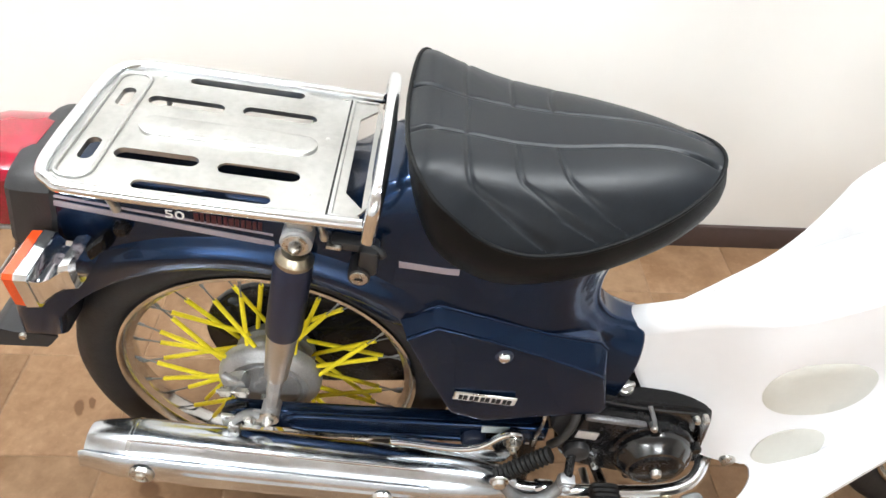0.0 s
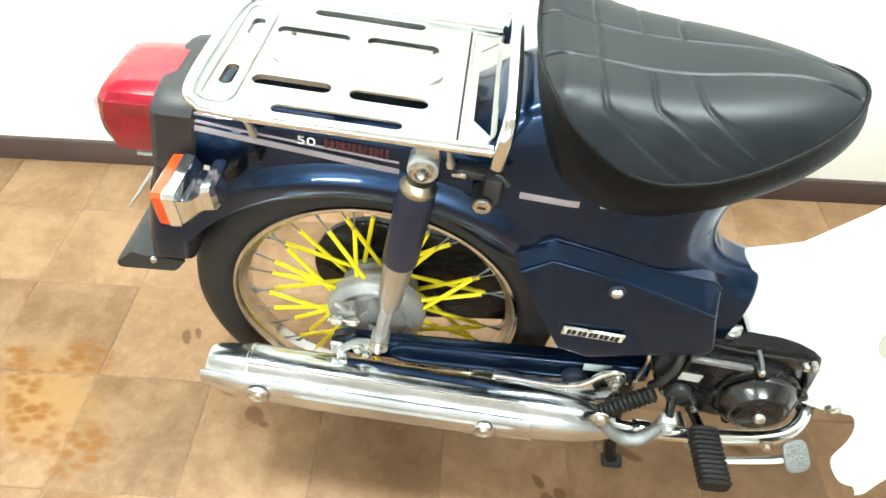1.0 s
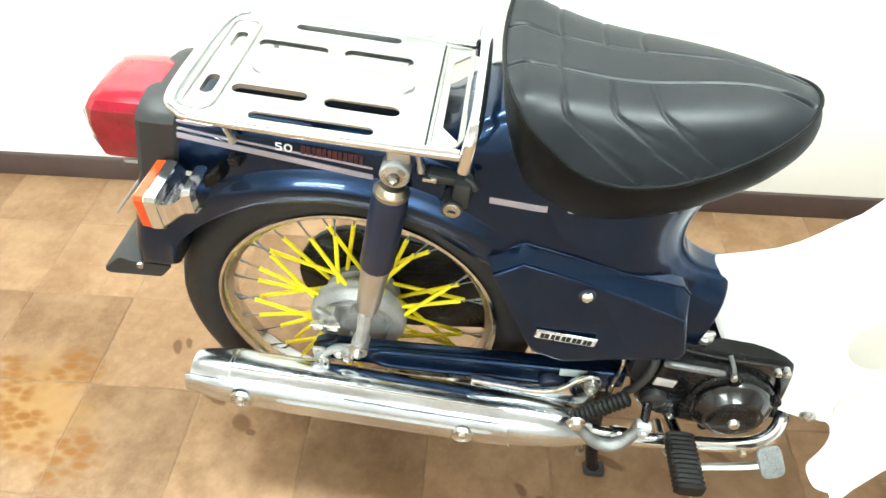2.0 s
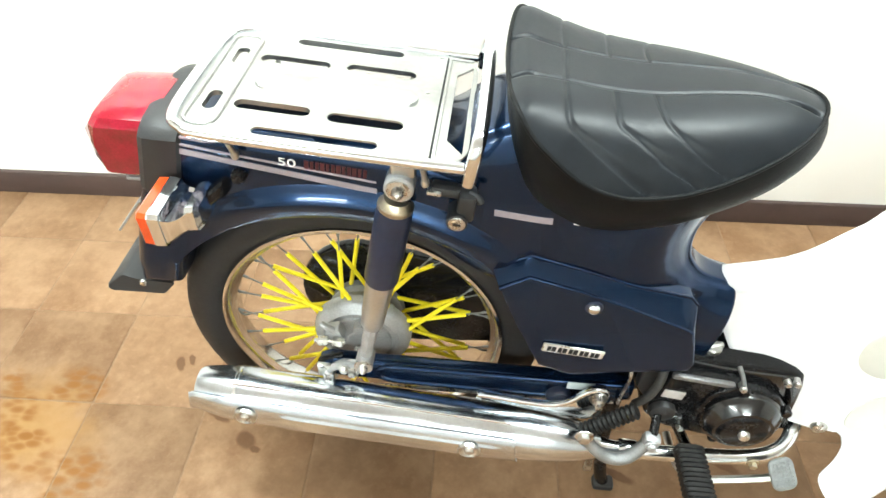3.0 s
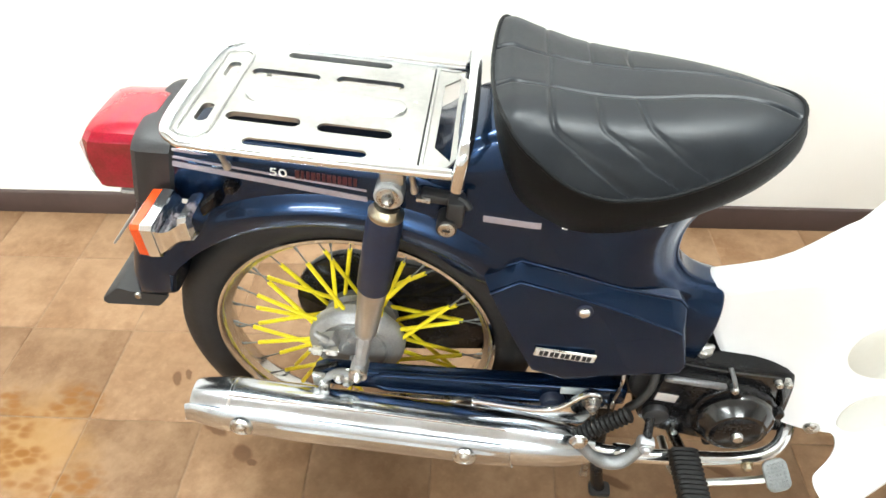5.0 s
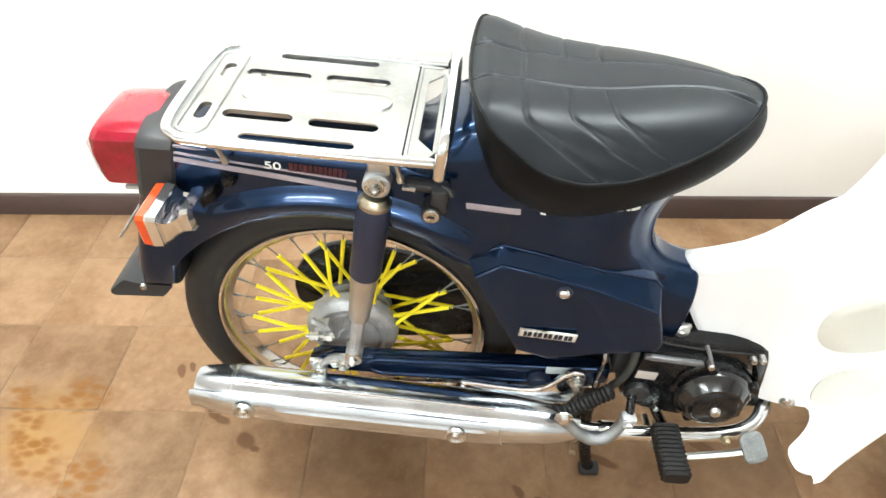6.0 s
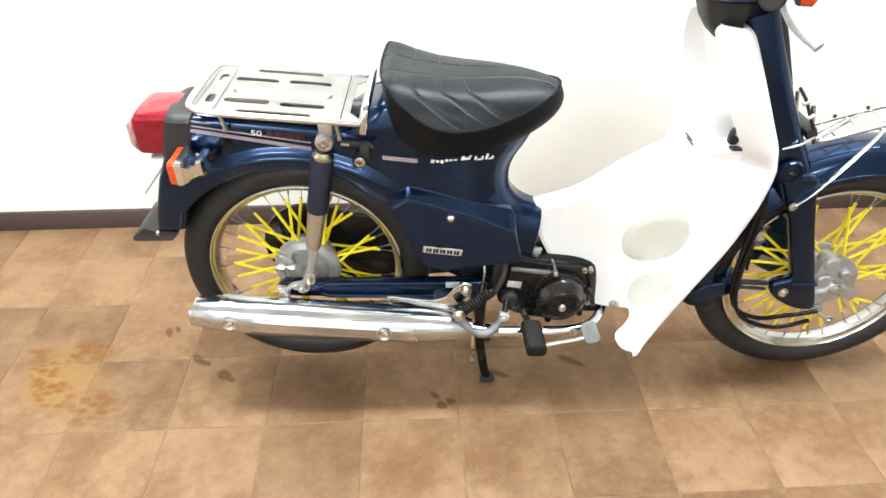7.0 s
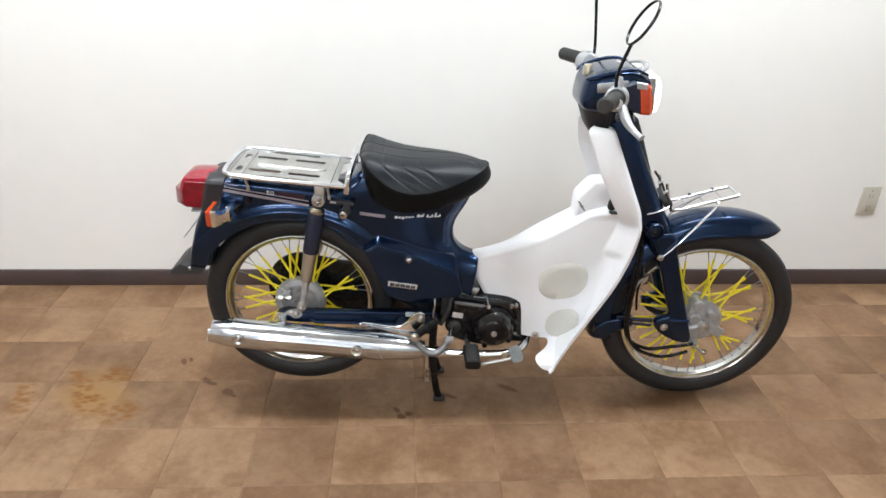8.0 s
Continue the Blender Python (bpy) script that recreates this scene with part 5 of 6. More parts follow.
# upper part: height, panel x, rear edge x and half-width, front edge x and half-width, bulge
WING = [(0.632, 0.886, 0.872, 0.090, 0.918, 0.1215, 0.003), (0.65, 0.877, 0.860, 0.093, 0.912, 0.121, 0.006), (0.675, 0.866, 0.846, 0.095, 0.901, 0.1185, 0.008),
        (0.70, 0.855, 0.834, 0.0965, 0.890, 0.116, 0.009), (0.73, 0.842, 0.818, 0.0965, 0.877, 0.113, 0.009), (0.76, 0.829, 0.806, 0.0945, 0.864, 0.109, 0.009),
        (0.79, 0.815, 0.796, 0.088, 0.851, 0.104, 0.008), (0.82, 0.803, 0.785, 0.079, 0.839, 0.096, 0.007), (0.836, 0.796, 0.779, 0.069, 0.832, 0.089, 0.006), (0.843, 0.793, 0.782, 0.062, 0.826, 0.083, 0.004), (0.8465, 0.793, 0.790, 0.056, 0.818, 0.076, 0.002)]


def wing_row(z, xp, x0, y0, x1, y1, fat):
    """Half a section of the upper shield: inner panel, pocket wall, wing, rim."""
    yw = y0 - 0.034
    row = [(xp - 0.010 * (1 - (k / 10) ** 2), yw * k / 10, z) for k in range(11)]
    a, b, c = Vector((xp, yw)), Vector((xp + 0.004, y0 - 0.006)), Vector((x0, y0))
    for k in range(1, 26):
        t = k / 26
        q = (1 - t) ** 2 * a + 2 * t * (1 - t) * b + t * t * c
        row.append((q.x, q.y, z))
    row += [(x0 + (x1 - x0) * k / 16, y0 + (y1 - y0) * k / 16 + fat * math.sin(math.pi * k / 16), z) for k in range(17)]
    row += [(x1 + 0.003, y1 - 0.002, z), (x1 + 0.006, y1 - 0.005, z), (x1 + 0.009, y1 - 0.012, z), (x1 + 0.011, y1 - 0.026, z)]
    return [Vector(p) for p in row]


def shield_geo():
    """Both halves; the far half is flared wider to fit the camera's view."""
    zs = [0.178, 0.1795, 0.181, 0.1835, 0.186, 0.189, 0.192, 0.195, 0.198, 0.2005, 0.203, 0.205, 0.2065, 0.208, 0.2095, 0.211, 0.213, 0.215, 0.217, 0.219, 0.2205, 0.222, 0.224, 0.226, 0.2275, 0.229, 0.2305, 0.2317, 0.2325, 0.2333, 0.238, 0.25, 0.265]
    zs += [0.28 + 0.01229 * k for k in range(14)] + [OPEN_Z + 0.0114 * k for k in range(14)]
    half = [low_row(z) for z in zs]
    low, high = half[-1], wing_row(*WING[0])
    for t in (0.14, 0.3, 0.48, 0.66, 0.84):
        half.append([a.lerp(b, t) for a, b in zip(low, high)])
    wings = [wing_row(*w) for w in WING]
    cols = [spline([r[k] for r in wings], 4) for k in range(len(high))]
    half += [[c[i] for c in cols] for i in range(len(cols[0]))]
    n = len(high)
    verts, faces = [], []
    for row in half:
        far = []
        for p in row[1:]:
            low_f = 1 - smooth((p.z - 0.55) / 0.17)
            out = smooth((p.y - 0.068) / 0.045)
            far.append((p.x - out * (0.016 + 0.060 * low_f), p.y + out * (0.030 + 0.046 * low_f), p.z))
        verts += list(reversed(far)) + [(p.x, -p.y, p.z) for p in row]
    width = 2 * n - 1
    for i in range(len(half) - 1):
        for k in range(width - 1):
            if zs[min(i, len(zs) - 1)] < OPEN_Z - 1e-6 and n - 11 <= k < n + 9:
                continue
            q = i * width + k
            faces.append((q, q + 1, q + 1 + width, q + width))
    used = sorted({i for f in faces for i in f})
    where = {old: new_i for new_i, old in enumerate(used)}
    return [verts[i] for i in used], [tuple(where[i] for i in f) for f in faces]


def thick(name, geo, mat, parent, label, t=0.0035):
    ob = part(name, geo, mat, parent, label, 65)
    md = ob.modifiers.new("thickness", "SOLIDIFY")
    md.thickness, md.offset = t, 0
    return ob


shield = thick("leg_shield", shield_geo(), WHITE, bike, "glossy white plastic leg shield with two cream round patches")
box = []
for x0, w, z in ((0.772, 0.034, 0.585), (0.776, 0.0355, 0.606), (0.777, 0.0365, 0.622), (0.778, 0.037, 0.640), (0.782, 0.037, 0.652), (0.796, 0.0365, 0.669), (0.811, 0.0355, 0.686),
                 (0.817, 0.033, 0.690), (0.826, 0.028, 0.692)):
    box.append([(x, y, z) for x, y in rounded(x0, 0.90, -w, w, 0.009, 5)])
bm_box = part("centre_box", loft(box), WHITE, shield, "white plastic key box on the tunnel", 65)
# Slits are dark blocks; their colour is the shade inside.
for k in range(2):
    part("vent_slit", block((0.7875 + 0.0045 * k, -0.0366, 0.630 - 0.0098 * k), (0.024, 0.002, 0.0024), 0.0006, (0, 47, 0)), DARK, bm_box)
hook = part("bag_hook", join(slab([(0.857, 0.654), (0.866, 0.659), (0.875, 0.655), (0.877, 0.646), (0.870, 0.626), (0.858, 0.626), (0.853, 0.634)], -0.066, -0.052, 0.004, 3, 2), block((0.866, -0.074, 0.6235), (0.020, 0.022, 0.006), 0.002, (-12, 0, 0)), rod((0.866, -0.05, 0.645), (0.885, -0.04, 0.645), 0.007)), BLACK_PLASTIC, bike, "black plastic bag hook")
part("hook_screw", lathe([(0.0001, -0.0675), (0.004, -0.0675), (0.0045, -0.066)], (0.866, 0, 0.648), 16), ZINC, hook)


def patch(cx, cz, a, b, skew):
    """A flat cream pad that follows the shield's face."""
    pts, n = [], 36
    for r in (1.0, 0.985, 0.6, 0.2):
        ring = []
        for k in range(n):
            t = 2 * math.pi * k / n
            c, sn = math.cos(t), math.sin(t)
            x = cx + a * r * abs(c) ** 0.86 * (1 if c > 0 else -1)
            z = cz + b * r * abs(sn) ** 0.86 * (1 if sn > 0 else -1) + skew * (x - cx)
            ring.append((x, -shield_y(x, z) - (0.0020 if r == 1.0 else 0.0034), z))
        pts.append(ring)
    v, f = loft(pts, True, False)
    f.append(tuple(range(3 * n, 4 * n)))
    return v, f


part("cream_patch", patch(0.759, 0.4115, 0.068, 0.056, 0.10), CREAM, shield, "cream oval patch", 60)
part("cream_patch", patch(0.7685, 0.2815, 0.047, 0.0445, 0.15), CREAM, shield, "cream round patch", 60)
part("shield_bolt", lathe([(0.0001, -0.009), (0.006, -0.0085), (0.0105, -0.006), (0.0115, -0.002), (0.0115, 0.004)], (0.697, -shield_y(0.697, 0.2385), 0.2395), 24), ZINC, shield, "bare metal shield bolt")

# ---- front fork, fender, front rack ----
def fork_ring(x, z, lx, w, tilt=0.36, n=28):
    return [(x + lx * abs(math.cos(a)) ** 0.6 * (1 if math.cos(a) > 0 else -1), w * abs(math.sin(a)) ** 0.6 * (1 if math.sin(a) > 0 else -1),
             z + tilt * lx * abs(math.cos(a)) ** 0.6 * (1 if math.cos(a) > 0 else -1)) for a in (2 * math.pi * k / n for k in range(n))]


fork = part("front_fork", loft([fork_ring(0.858, 0.862, 0.036, 0.052), fork_ring(0.877, 0.81, 0.0385, 0.058), fork_ring(0.918, 0.72, 0.038, 0.062), fork_ring(0.963, 0.63, 0.038, 0.066),
                                fork_ring(0.998, 0.57, 0.038, 0.070), fork_ring(1.018, 0.52, 0.036, 0.070), fork_ring(1.03, 0.485, 0.030, 0.066)]), NAVY, bike, "glossy navy pressed-steel fork")
for s in (-1, 1):
    leg = [(0.980, 0.560), (1.045, 0.560), (1.058, 0.51), (1.085, 0.42), (1.118, 0.32), (1.142, 0.25), (1.143, 0.228), (1.128, 0.221), (1.095, 0.228), (1.055, 0.25), (1.035, 0.272), (1.032, 0.296), (1.052, 0.308), (1.068, 0.315), (1.052, 0.36), (1.022, 0.45), (0.992, 0.52)]
    lg = part("fork_leg", slab([(p.x, p.y) for p in spline([Vector((*q, 0)) for q in leg], 3, True)], s * 0.078, s * 0.050, 0.011, 4), NAVY, fork, "glossy navy fork leg")
    part("fork_rib", tube([(1.07, s * 0.078, 0.30), (1.09, s * 0.079, 0.299), (1.125, s * 0.078, 0.298)], 0.0035, 8, 4), NAVY, lg)
    part("pivot_bolt", bolt((1.058, s * 0.079, 0.277), 0.0075, 0.007, "y", s), ZINC, lg)
    part("round_plug", lathe([(0.0001, s * 0.0815), (0.010, s * 0.0815), (0.014, s * 0.080), (0.0165, s * 0.0795), (0.019, s * 0.083), (0.022, s * 0.0835), (0.025, s * 0.080), (0.026, s * 0.07)], (0.984, 0, 0.572), 32), NAVY, fork, "round pressed plug")
    part("plug_cap", lathe([(0.0001, s * 0.088), (0.006, s * 0.086), (0.0095, s * 0.0815)], (0.984, 0, 0.572), 20), BLACK, fork)
    part("link_arm", tube([(1.058, s * 0.060, 0.277), (1.11, s * 0.060, 0.262), (1.175, s * 0.060, 0.276)], [0.013, 0.014, 0.014], 14, 4), ALLOY, fork)
part("fork_trim", tube([(0.958, -0.0665, 0.618), (0.985, -0.0705, 0.628), (1.012, -0.067, 0.642)], 0.0025, 8, 4), CHROME, fork)
part("fork_front_cover", loft([fork_ring(x, z, 0.014, w) for x, z, w in ((0.895, 0.855, 0.040), (0.911, 0.815, 0.045), (0.940, 0.74, 0.045), (0.951, 0.715, 0.04))]), BLACK_PLASTIC, fork)

F_SK = [(57, 0.331), (60, 0.312), (64, 0.295), (70, 0.285), (80, 0.276), (100, 0.268), (150, 0.268), (192, 0.262)]
F_TOP = [(57, 0.334), (64, 0.338), (80, 0.334), (110, 0.325), (150, 0.322), (192, 0.318)]
F_W = [(57, 0.012), (60, 0.030), (66, 0.046), (76, 0.056), (95, 0.060), (192, 0.060)]
rings = []
for k in range(73):
    a = 57 + 135 * k / 72
    rs, rt, w = curve_at(F_SK, a), curve_at(F_TOP, a), curve_at(F_W, a)
    sec = []
    for j in range(25):
        u = j / 12 - 1
        th = u * math.pi / 2
        y = w * math.sin(th) if abs(u) < 0.62 else w * (math.sin(0.62 * math.pi / 2) + (1 - math.sin(0.62 * math.pi / 2)) * smooth((abs(u) - 0.62) / 0.38) ** 0.7) * (1 if u > 0 else -1)
        drop = (1 - math.cos(th)) ** 1.25
        r = rt + (rs - rt) * drop
        sec.append((FRONT.x + r * math.cos(radians(a)), y, FRONT.z + r * math.sin(radians(a))))
    rings.append(sec)
ff = thick("front_fender", loft(rings, False), NAVY, bike, "glossy navy front fender", 0.003)
for s in (-1, 1):
    part("fender_bead", tube([(FRONT.x + 0.2785 * math.cos(radians(a)), s * 0.0605, FRONT.z + 0.2785 * math.sin(radians(a))) for a in range(82, 150, 6)], 0.0022, 8, 2), NAVY, ff)
part("fender_skirt", slab([(0.868, 0.262), (0.90, 0.285), (0.955, 0.292), (0.975, 0.288), (0.975, 0.268), (0.95, 0.255), (0.91, 0.235), (0.866, 0.238)], -0.062, 0.062, 0.006), NAVY, bike, "navy lower fender skirt")

fr = part("front_rack", tube([(1.008, -0.034, 0.693), (1.020, -0.034, 0.648), (1.032, -0.034, 0.621), (1.06, -0.034, 0.621), (1.13, -0.034, 0.6425), (1.197, -0.034, 0.661), (1.2035, -0.026, 0.665),
                              (1.2035, 0.026, 0.665), (1.197, 0.034, 0.661), (1.13, 0.034, 0.6425), (1.06, 0.034, 0.621), (1.032, 0.034, 0.621), (1.020, 0.034, 0.648), (1.008, 0.034, 0.693)], 0.0042, 12, 5), CHROME, bike, "small chromed wire front rack")
for x in (1.075, 1.12, 1.165):
    z = 0.626 + (x - 1.075) * 0.29
    part("cross_wire", rod((x, -0.034, z), (x, 0.034, z), 0.0018, 8), CHROME, fr)
part("diagonal_wire", rod((1.04, -0.034, 0.623), (1.155, 0.034, 0.648), 0.0024, 8), CHROME, fr)
for x in (1.10, 1.16):
    part("rack_clip", block((x, 0.034, 0.629 + (x - 1.075) * 0.29), (0.006, 0.006, 0.012), 0.001), BLACK_PLASTIC, fr)
for s in (-1, 1):
    part("rack_stay", tube([(1.012, s * 0.082, 0.502), (1.05, s * 0.0805, 0.541), (1.139, s * 0.052, 0.630), (1.150, s * 0.040, 0.646)], 0.0048, 10, 4, 0.6), CHROME, fr, "flat chrome stay")
    part("stay_bolt", bolt((1.009, s * 0.082, 0.499), 0.006, 0.005, "y", s), ZINC, fr)
part("rack_foot", block((1.016, 0, 0.64), (0.022, 0.1, 0.022), 0.005, (0, -25, 0)), BLACK_PLASTIC, fr)
part("front_cable", tube([(0.966, -0.044, 0.730), (0.985, -0.047, 0.705), (1.000, -0.047, 0.677), (1.019, -0.046, 0.645), (1.028, -0.044, 0.618)], 0.0032, 10, 6), BLACK_PLASTIC, bike, "black sheathed cable")
part("cable_tie", join(*[rod((0.985 + 0.017 * k - 0.006, -0.049, 0.703 - 0.028 * k - 0.003), (0.985 + 0.017 * k + 0.006, -0.049, 0.703 - 0.028 * k + 0.003), 0.0042) for k in range(2)]), ZINC, bike)

# front brake plate on the camera side, cables
fb = part("brake_plate", lathe([(0.0001, -0.058), (0.016, -0.058), (0.018, -0.05), (0.046, -0.048), (0.062, -0.044), (0.065, -0.04), (0.065, -0.034), (0.05, -0.033)], FRONT, 48), ALLOY, bike, "dull grey cast front brake plate")
for dx, dz, r, h in ((-0.022, 0.062, 0.016, 0.068), (-0.026, 0.018, 0.017, 0.07), (-0.026, -0.016, 0.015, 0.068), (0.02, 0.03, 0.012, 0.064), (0.03, -0.012, 0.010, 0.062), (-0.012, -0.062, 0.013, 0.068)):
    part("casting_boss", lathe([(0.0001, -h), (r * 0.8, -h), (r, -h + 0.004), (r, -0.03)], FRONT + Vector((dx, 0, dz)), 20), ALLOY, fb)
part("plate_rib", join(block(FRONT + Vector((-0.03, -0.052, 0.04)), (0.03, 0.02, 0.05), 0.005, (0, 10, 0)), block(FRONT + Vector((-0.022, -0.05, -0.04)), (0.034, 0.018, 0.05), 0.005, (0, -14, 0)),
                       block(FRONT + Vector((0.05, -0.046, -0.03)), (0.05, 0.012, 0.03), 0.005, (0, 24, 0))), ALLOY, fb)
part("brake_lever_arm", join(tube([FRONT + Vector(p) for p in ((-0.03, -0.072, -0.058), (-0.012, -0.074, -0.068), (0.018, -0.072, -0.09))], 0.006, 10, 4, 0.7), bolt(FRONT + Vector((0.016, -0.074, -0.086)), 0.007, 0.007)), ZINC, fb)
part("axle_nut", join(bolt(FRONT + Vector((0, -0.072, 0)), 0.010, 0.010), rod(FRONT + Vector((0, -0.09, 0)), FRONT, 0.0055)), ZINC, bike)
for pts, r in ((((0.95, -0.045, 0.60), (0.955, -0.062, 0.50), (0.945, -0.072, 0.40), (0.945, -0.075, 0.30), (0.965, -0.078, 0.235), (1.02, -0.08, 0.205), (1.09, -0.08, 0.212), (1.152, -0.078, 0.222)), 0.0052),
               (((0.96, -0.03, 0.60), (0.965, -0.06, 0.48), (0.952, -0.078, 0.36), (0.955, -0.082, 0.27), (0.985, -0.084, 0.21), (1.06, -0.086, 0.182), (1.14, -0.08, 0.196)), 0.0050),
               (((0.985, 0.02, 0.52), (0.99, -0.03, 0.44), (0.975, -0.05, 0.38), (0.985, -0.04, 0.31)), 0.0035)):
    part("control_cable", tube(pts, r, 10, 8), BLACK, bike, "black control cable")
part("cable_guide", tube([(0.955, -0.07, 0.385), (0.975, -0.055, 0.41), (1.0, -0.04, 0.425)], 0.003, 8, 5), ZINC, bike)
part("link_rod", join(rod((0.93, -0.05, 0.288), (1.03, -0.055, 0.284), 0.006), rod((0.95, -0.05, 0.272), (1.03, -0.055, 0.268), 0.004)), NAVY_DULL, bike)
part("horn", lathe([(0.0001, -0.02), (0.018, -0.02), (0.024, -0.01), (0.024, 0.012), (0.0001, 0.012)], (0.99, 0.0, 0.40), 24), ZINC, bike)

# ---- handlebar ----
cowl = []
for x, zb, zt, w in ((0.750, 0.910, 0.948, 0.048), (0.754, 0.896, 0.962, 0.064), (0.764, 0.887, 0.971, 0.078), (0.79, 0.882, 0.983, 0.088), (0.83, 0.882, 0.992, 0.092), (0.862, 0.882, 0.994, 0.090), (0.89, 0.882, 0.986, 0.082), (0.912, 0.884, 0.976, 0.074)):
    zc, h = (zb + zt) / 2, (zt - zb) / 2
    cowl.append([(x + 0.020 * (z - 0.93) / 0.05 * (x - 0.83) / 0.08 * -0.3, w * abs(math.cos(a)) ** 0.42 * (1 if math.cos(a) > 0 else -1), z) for a, z in ((t, zc + h * abs(math.sin(t)) ** 0.42 * (1 if math.sin(t) > 0 else -1)) for t in (2 * math.pi * k / 48 for k in range(48)))])
head = part("handlebar_cowl", loft(cowl), NAVY, bike, "glossy navy handlebar cowl with a lit headlamp", 60)
# headlamp: rounded square, lit
lamp_rings = []
for x, w, h in ((0.905, 0.060, 0.050), (0.922, 0.061, 0.051), (0.928, 0.059, 0.049)):
    lamp_rings.append([(x + 0.10 * (0.925 - z) * 0.5, y, z) for y, z in rounded(-w, w, 0.925 - h, 0.925 + h, 0.022, 5)])
lamp = part("headlamp", loft(lamp_rings), CHROME, head, "chrome headlamp rim")
glass_rings = []
for x, w, h in ((0.929, 0.056, 0.046), (0.940, 0.053, 0.043), (0.948, 0.042, 0.033), (0.952, 0.020, 0.015)):
    glass_rings.append([(x + 0.10 * (0.925 - z) * 0.5, y, z) for y, z in rounded(-w, w, 0.925 - h, 0.925 + h, min(0.02, h * 0.8), 5)])
part("lamp_glass", loft(glass_rings), LIT, lamp, "lit white headlamp glass", 60)
for s in (-1, 1):
    part("cowl_ridge", tube([(0.757, s * 0.062, 0.963), (0.775, s * 0.079, 0.973), (0.83, s * 0.086, 0.9885), (0.868, s * 0.083, 0.9905), (0.898, s * 0.074, 0.979)], [0.003, 0.004, 0.0045, 0.004, 0.003], 12, 5), NAVY, head)
    part("switch_panel", block((0.814, s * 0.0915, 0.953), (0.074, 0.008, 0.022), 0.003, (0, -8, 0)), ALLOY, head, "grey switch panel")
    part("switch_button", lathe([(0.0001, s * 0.099), (0.004, s * 0.099), (0.005, s * 0.097), (0.005, s * 0.092)], (0.828, 0, 0.957), 16), BLACK_PLASTIC, head)
part("meter_panel", loft([[(x, y * w, z + 0.25 * (x - 0.82)) for x, y in rounded(0.786, 0.852, -1, 1, 0.022, 5)] for w, z in ((0.046, 0.968), (0.044, 0.981), (0.038, 0.9865))]), LENS, head, "pale grey meter panel")
part("ignition_lock", lathe([(0.0001, 0.990), (0.009, 0.990), (0.0115, 0.987), (0.0125, 0.965)], (0.768, -0.012, 0), 20, "z"), BRASS, head, "brassy ignition lock")
part("visor", tube([(0.872, -0.07, 0.980), (0.90, -0.045, 0.990), (0.908, 0.0, 0.994), (0.90, 0.045, 0.990), (0.872, 0.07, 0.980)], 0.007, 12, 5, 0.5), SMOKE, head)
part("cowl_neck", loft([fork_ring(0.822, 0.822, 0.028, 0.046, 0.2), fork_ring(0.812, 0.85, 0.037, 0.05, 0.2), fork_ring(0.805, 0.89, 0.046, 0.055, 0.1)]), BLACK_PLASTIC, head, "dark grey plastic neck")
for s in (-1, 1):
    def face(x, cz, w, h, c=0.006):
        return [(x + 0.18 * (0.925 - z), s * (0.086 + y), z) for y, z in ((-w, cz - h), (w - c, cz - h), (w, cz - h + c), (w, cz + h - c), (w - c, cz + h), (-w, cz + h))]

    sig = part("front_indicator", loft([face(0.850, 0.934, 0.012, 0.026), face(0.866, 0.932, 0.020, 0.036), face(0.879, 0.930, 0.022, 0.038)]), NAVY_DULL, head, "dark front indicator with amber lens", 20)
    part("lens", loft([face(0.880, 0.9285, 0.0222, 0.0375), face(0.902, 0.9265, 0.0222, 0.0365), face(0.909, 0.926, 0.018, 0.032)]), ORANGE, sig, "amber plastic lens", 20)
    part("lens_cap", loft([face(0.872, 0.9605, 0.023, 0.0095, 0.003), face(0.897, 0.9575, 0.023, 0.0085, 0.003)]), CHROME, sig, "", 20)
    part("handlebar", tube([(0.82, s * 0.06, 0.938), (0.812, s * 0.12, 0.948), (0.803, s * 0.18, 0.948), (0.79, s * 0.24, 0.948)], 0.011, 14, 5), CHROME, head)
    ga, gb = (Vector((0.798, -0.192, 0.949)), Vector((0.748, -0.290, 0.955))) if s < 0 else (Vector((0.80, 0.195, 0.965)), Vector((0.762, 0.300, 0.962)))
    rings = [(0.0215 if k < 2 else 0.0178 if k % 2 else 0.0164) for k in range(26)]
    part("grip", tube([ga.lerp(gb, k / 26) for k in range(27)], rings + [0.014], 20, 1), GREY_RUBBER, head, "ribbed grey-black rubber grip")
    hz = 0.944 if s < 0 else 0.962
    part("switch_housing", tube([Vector((0.812, s * 0.145, hz)), Vector((0.811, s * 0.15, hz)), Vector((0.800, s * 0.184, hz)), Vector((0.799, s * 0.188, hz))], [0.020, 0.0265, 0.0275, 0.022], 20, 1), ALLOY, head, "grey switch housing")
    part("mirror_boss", lathe([(0.0001, 0.993), (0.006, 0.992), (0.009, 0.984), (0.011, 0.955)], (0.806, s * 0.168, 0), 16, "z"), ALLOY, head)
    stem = [(0.800, s * 0.172, 0.965), (0.793, s * 0.19, 0.990), (0.796, s * 0.197, 1.02), (0.806, s * 0.200, 1.052), (0.811, s * 0.201, 1.068)] if s < 0 else [(0.822, 0.185, 0.97), (0.828, 0.198, 0.995), (0.824, 0.20, 1.05), (0.816, 0.202, 1.13)]
    mir = part("mirror_stem", tube(stem, 0.0042, 10, 5), BLACK, head, "thin black mirror stem")
    mc = Vector((0.829, s * 0.203, 1.113)) if s < 0 else Vector((0.816, 0.204, 1.18))
    turn_m = Matrix.Translation(mc) @ Matrix.Rotation(radians(30), 4, "Y")
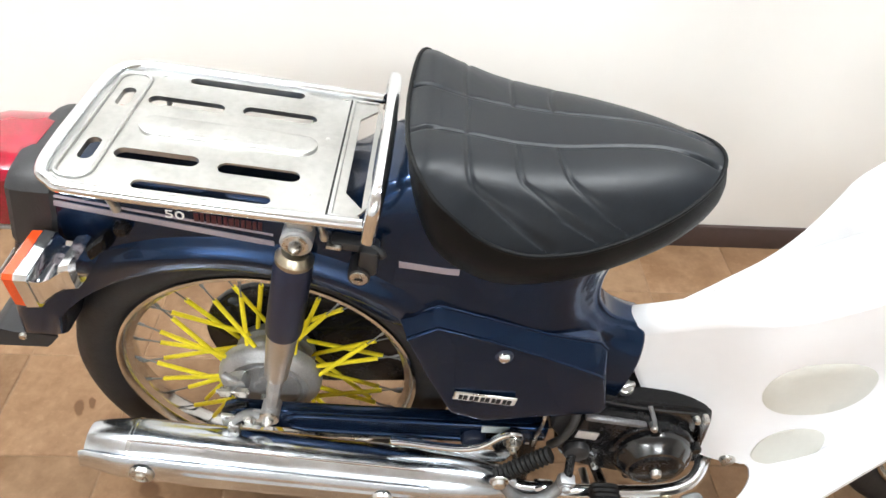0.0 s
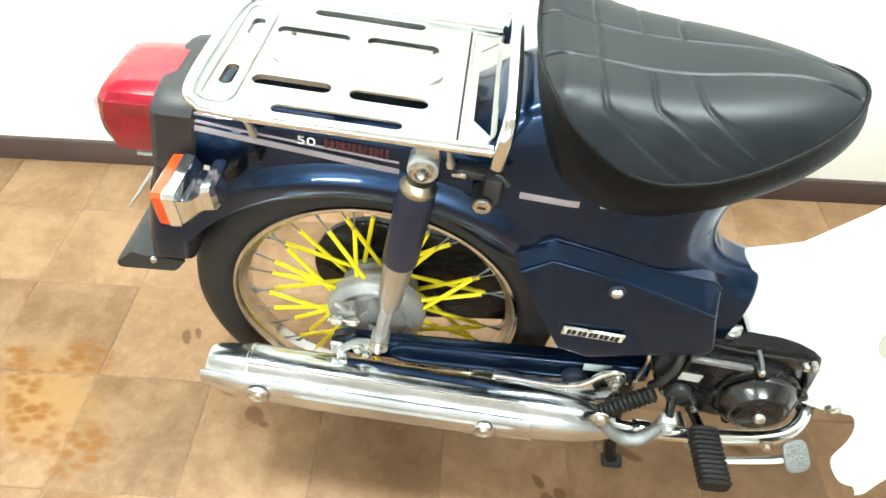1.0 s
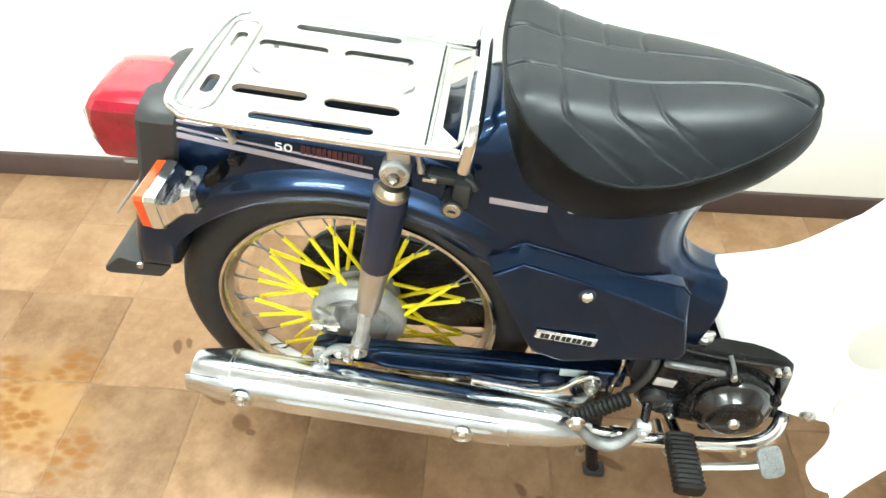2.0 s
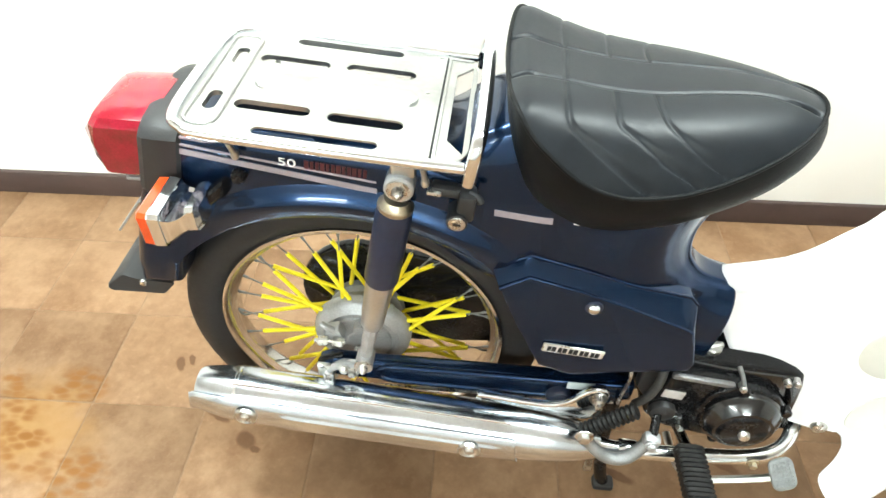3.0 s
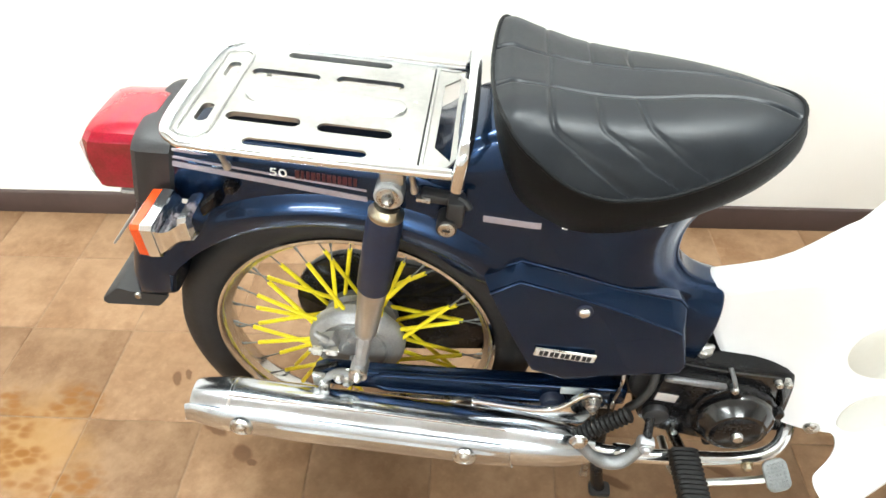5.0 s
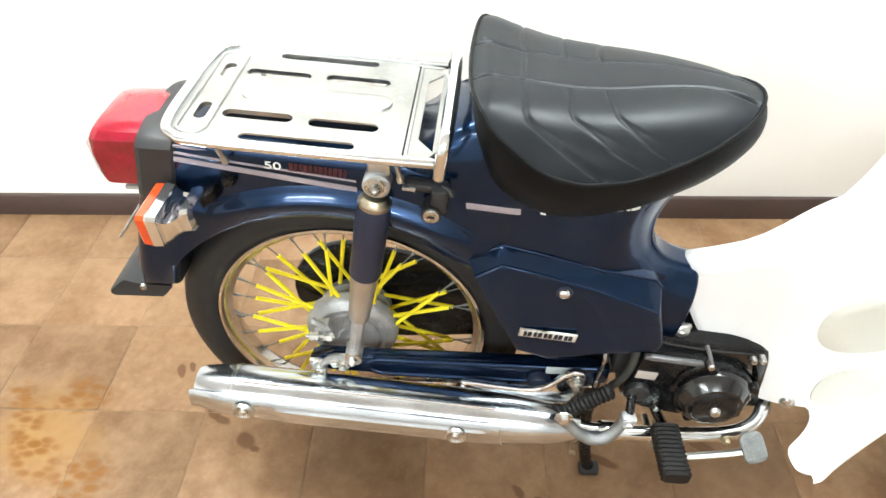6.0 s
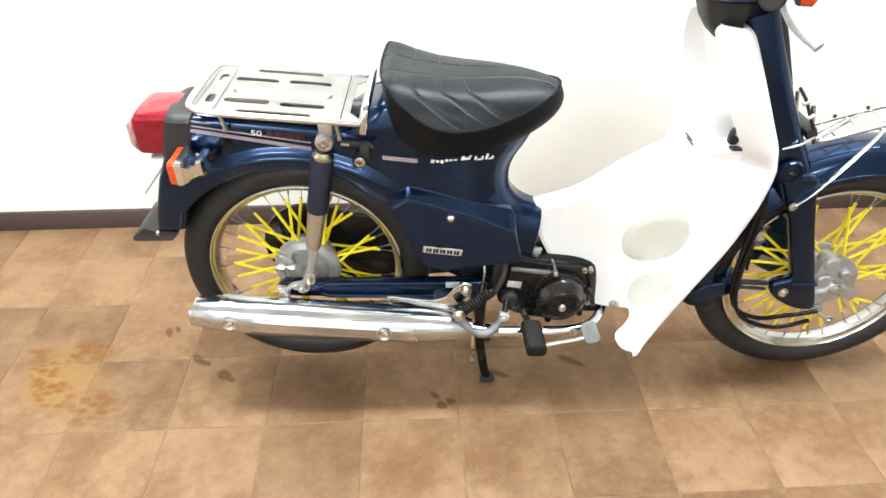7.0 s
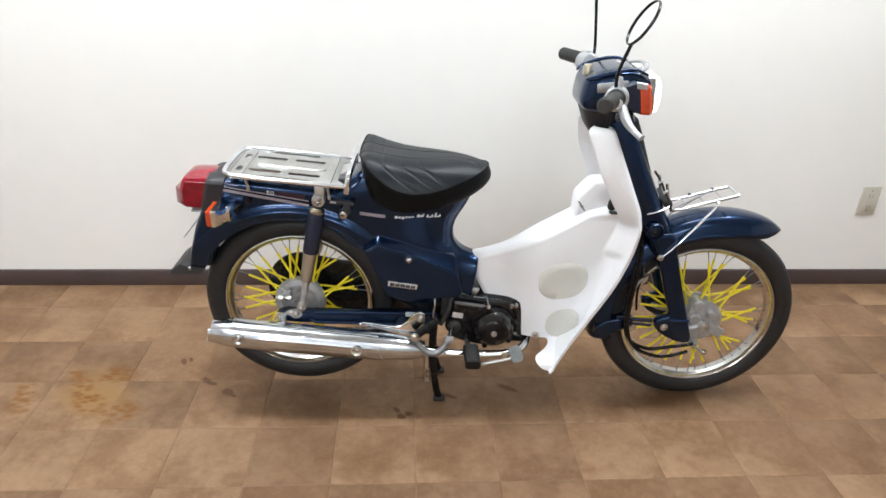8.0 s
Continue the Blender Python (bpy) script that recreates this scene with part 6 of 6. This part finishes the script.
    part("mirror_rim", moved(lathe([(0.0505, -0.0035), (0.053, -0.002), (0.0535, 0.001), (0.052, 0.003), (0.0505, 0.002)], (0, 0, 0), 40, "x", closed=True), turn_m), BLACK, mir, "thin black mirror rim")
    part("mirror_face", moved(lathe([(0.0001, 0.0), (0.051, 0.0)], (0, 0, 0), 40, "x"), turn_m), MIRROR, mir, "round mirror glass")
part("brake_lever", tube([(0.806, -0.158, 0.948), (0.812, -0.185, 0.935), (0.820, -0.224, 0.905), (0.832, -0.248, 0.890), (0.840, -0.260, 0.884), (0.845, -0.267, 0.881)], [0.010, 0.0115, 0.0115, 0.009, 0.0085, 0.0105], 14, 6, 0.6), ALLOY, bike, "bare alloy brake lever")
part("lever_perch", block((0.812, -0.158, 0.942), (0.034, 0.03, 0.026), 0.008), ALLOY, bike)


# ---- floor tiles: separate pieces near the motorcycle, the rest joined ----
PITCH = 0.2185
inv = ROOM.inverted()
corner = inv @ Vector((0.138, -0.194, 0))


def tile_geo(w=PITCH - 0.0024, h=0.006):
    half = w / 2
    rings = [[(x, y, z) for x, y in rounded(-r, r, -r, r, 0.004, 2)] for r, z in ((half, -h), (half, -0.0016), (half - 0.0008, -0.0006), (half - 0.002, 0))]
    return loft(rings)


tile_mesh = mesh_of("tile", tile_geo(), TILE)
tile_rng = random.Random(4)
rest = []
I0, I1 = int((U0 - corner.x) / PITCH), int((U1 - corner.x) / PITCH) + 1
J0, J1 = int((V0 - corner.y) / PITCH), int((0 - corner.y) / PITCH) + 1
for i in range(I0 - 1, I1):
    for j in range(J0 - 1, J1):
        c = Vector((corner.x + (i + 0.5) * PITCH, corner.y + (j + 0.5) * PITCH, 0))
        m = Matrix.Translation(c + Vector((tile_rng.uniform(-0.0006, 0.0006), tile_rng.uniform(-0.0006, 0.0006), tile_rng.uniform(-0.0008, 0)))) @ pose(0, 0, 0, tile_rng.uniform(-0.12, 0.12), tile_rng.uniform(-0.12, 0.12), tile_rng.uniform(-0.2, 0.2))
        if -8 <= i <= 11 and -6 <= j:
            piece("tile", tile_mesh, m, floor)
        elif c.x < U1 and c.y < 0.0 and c.x > U0 and c.y > V0:
            rest.append(moved(tile_geo(), m))
far_tiles = part("far_tiles", join(*rest), TILE, floor, "terracotta tiles further off")
tagged(far_tiles, kind="stuff")
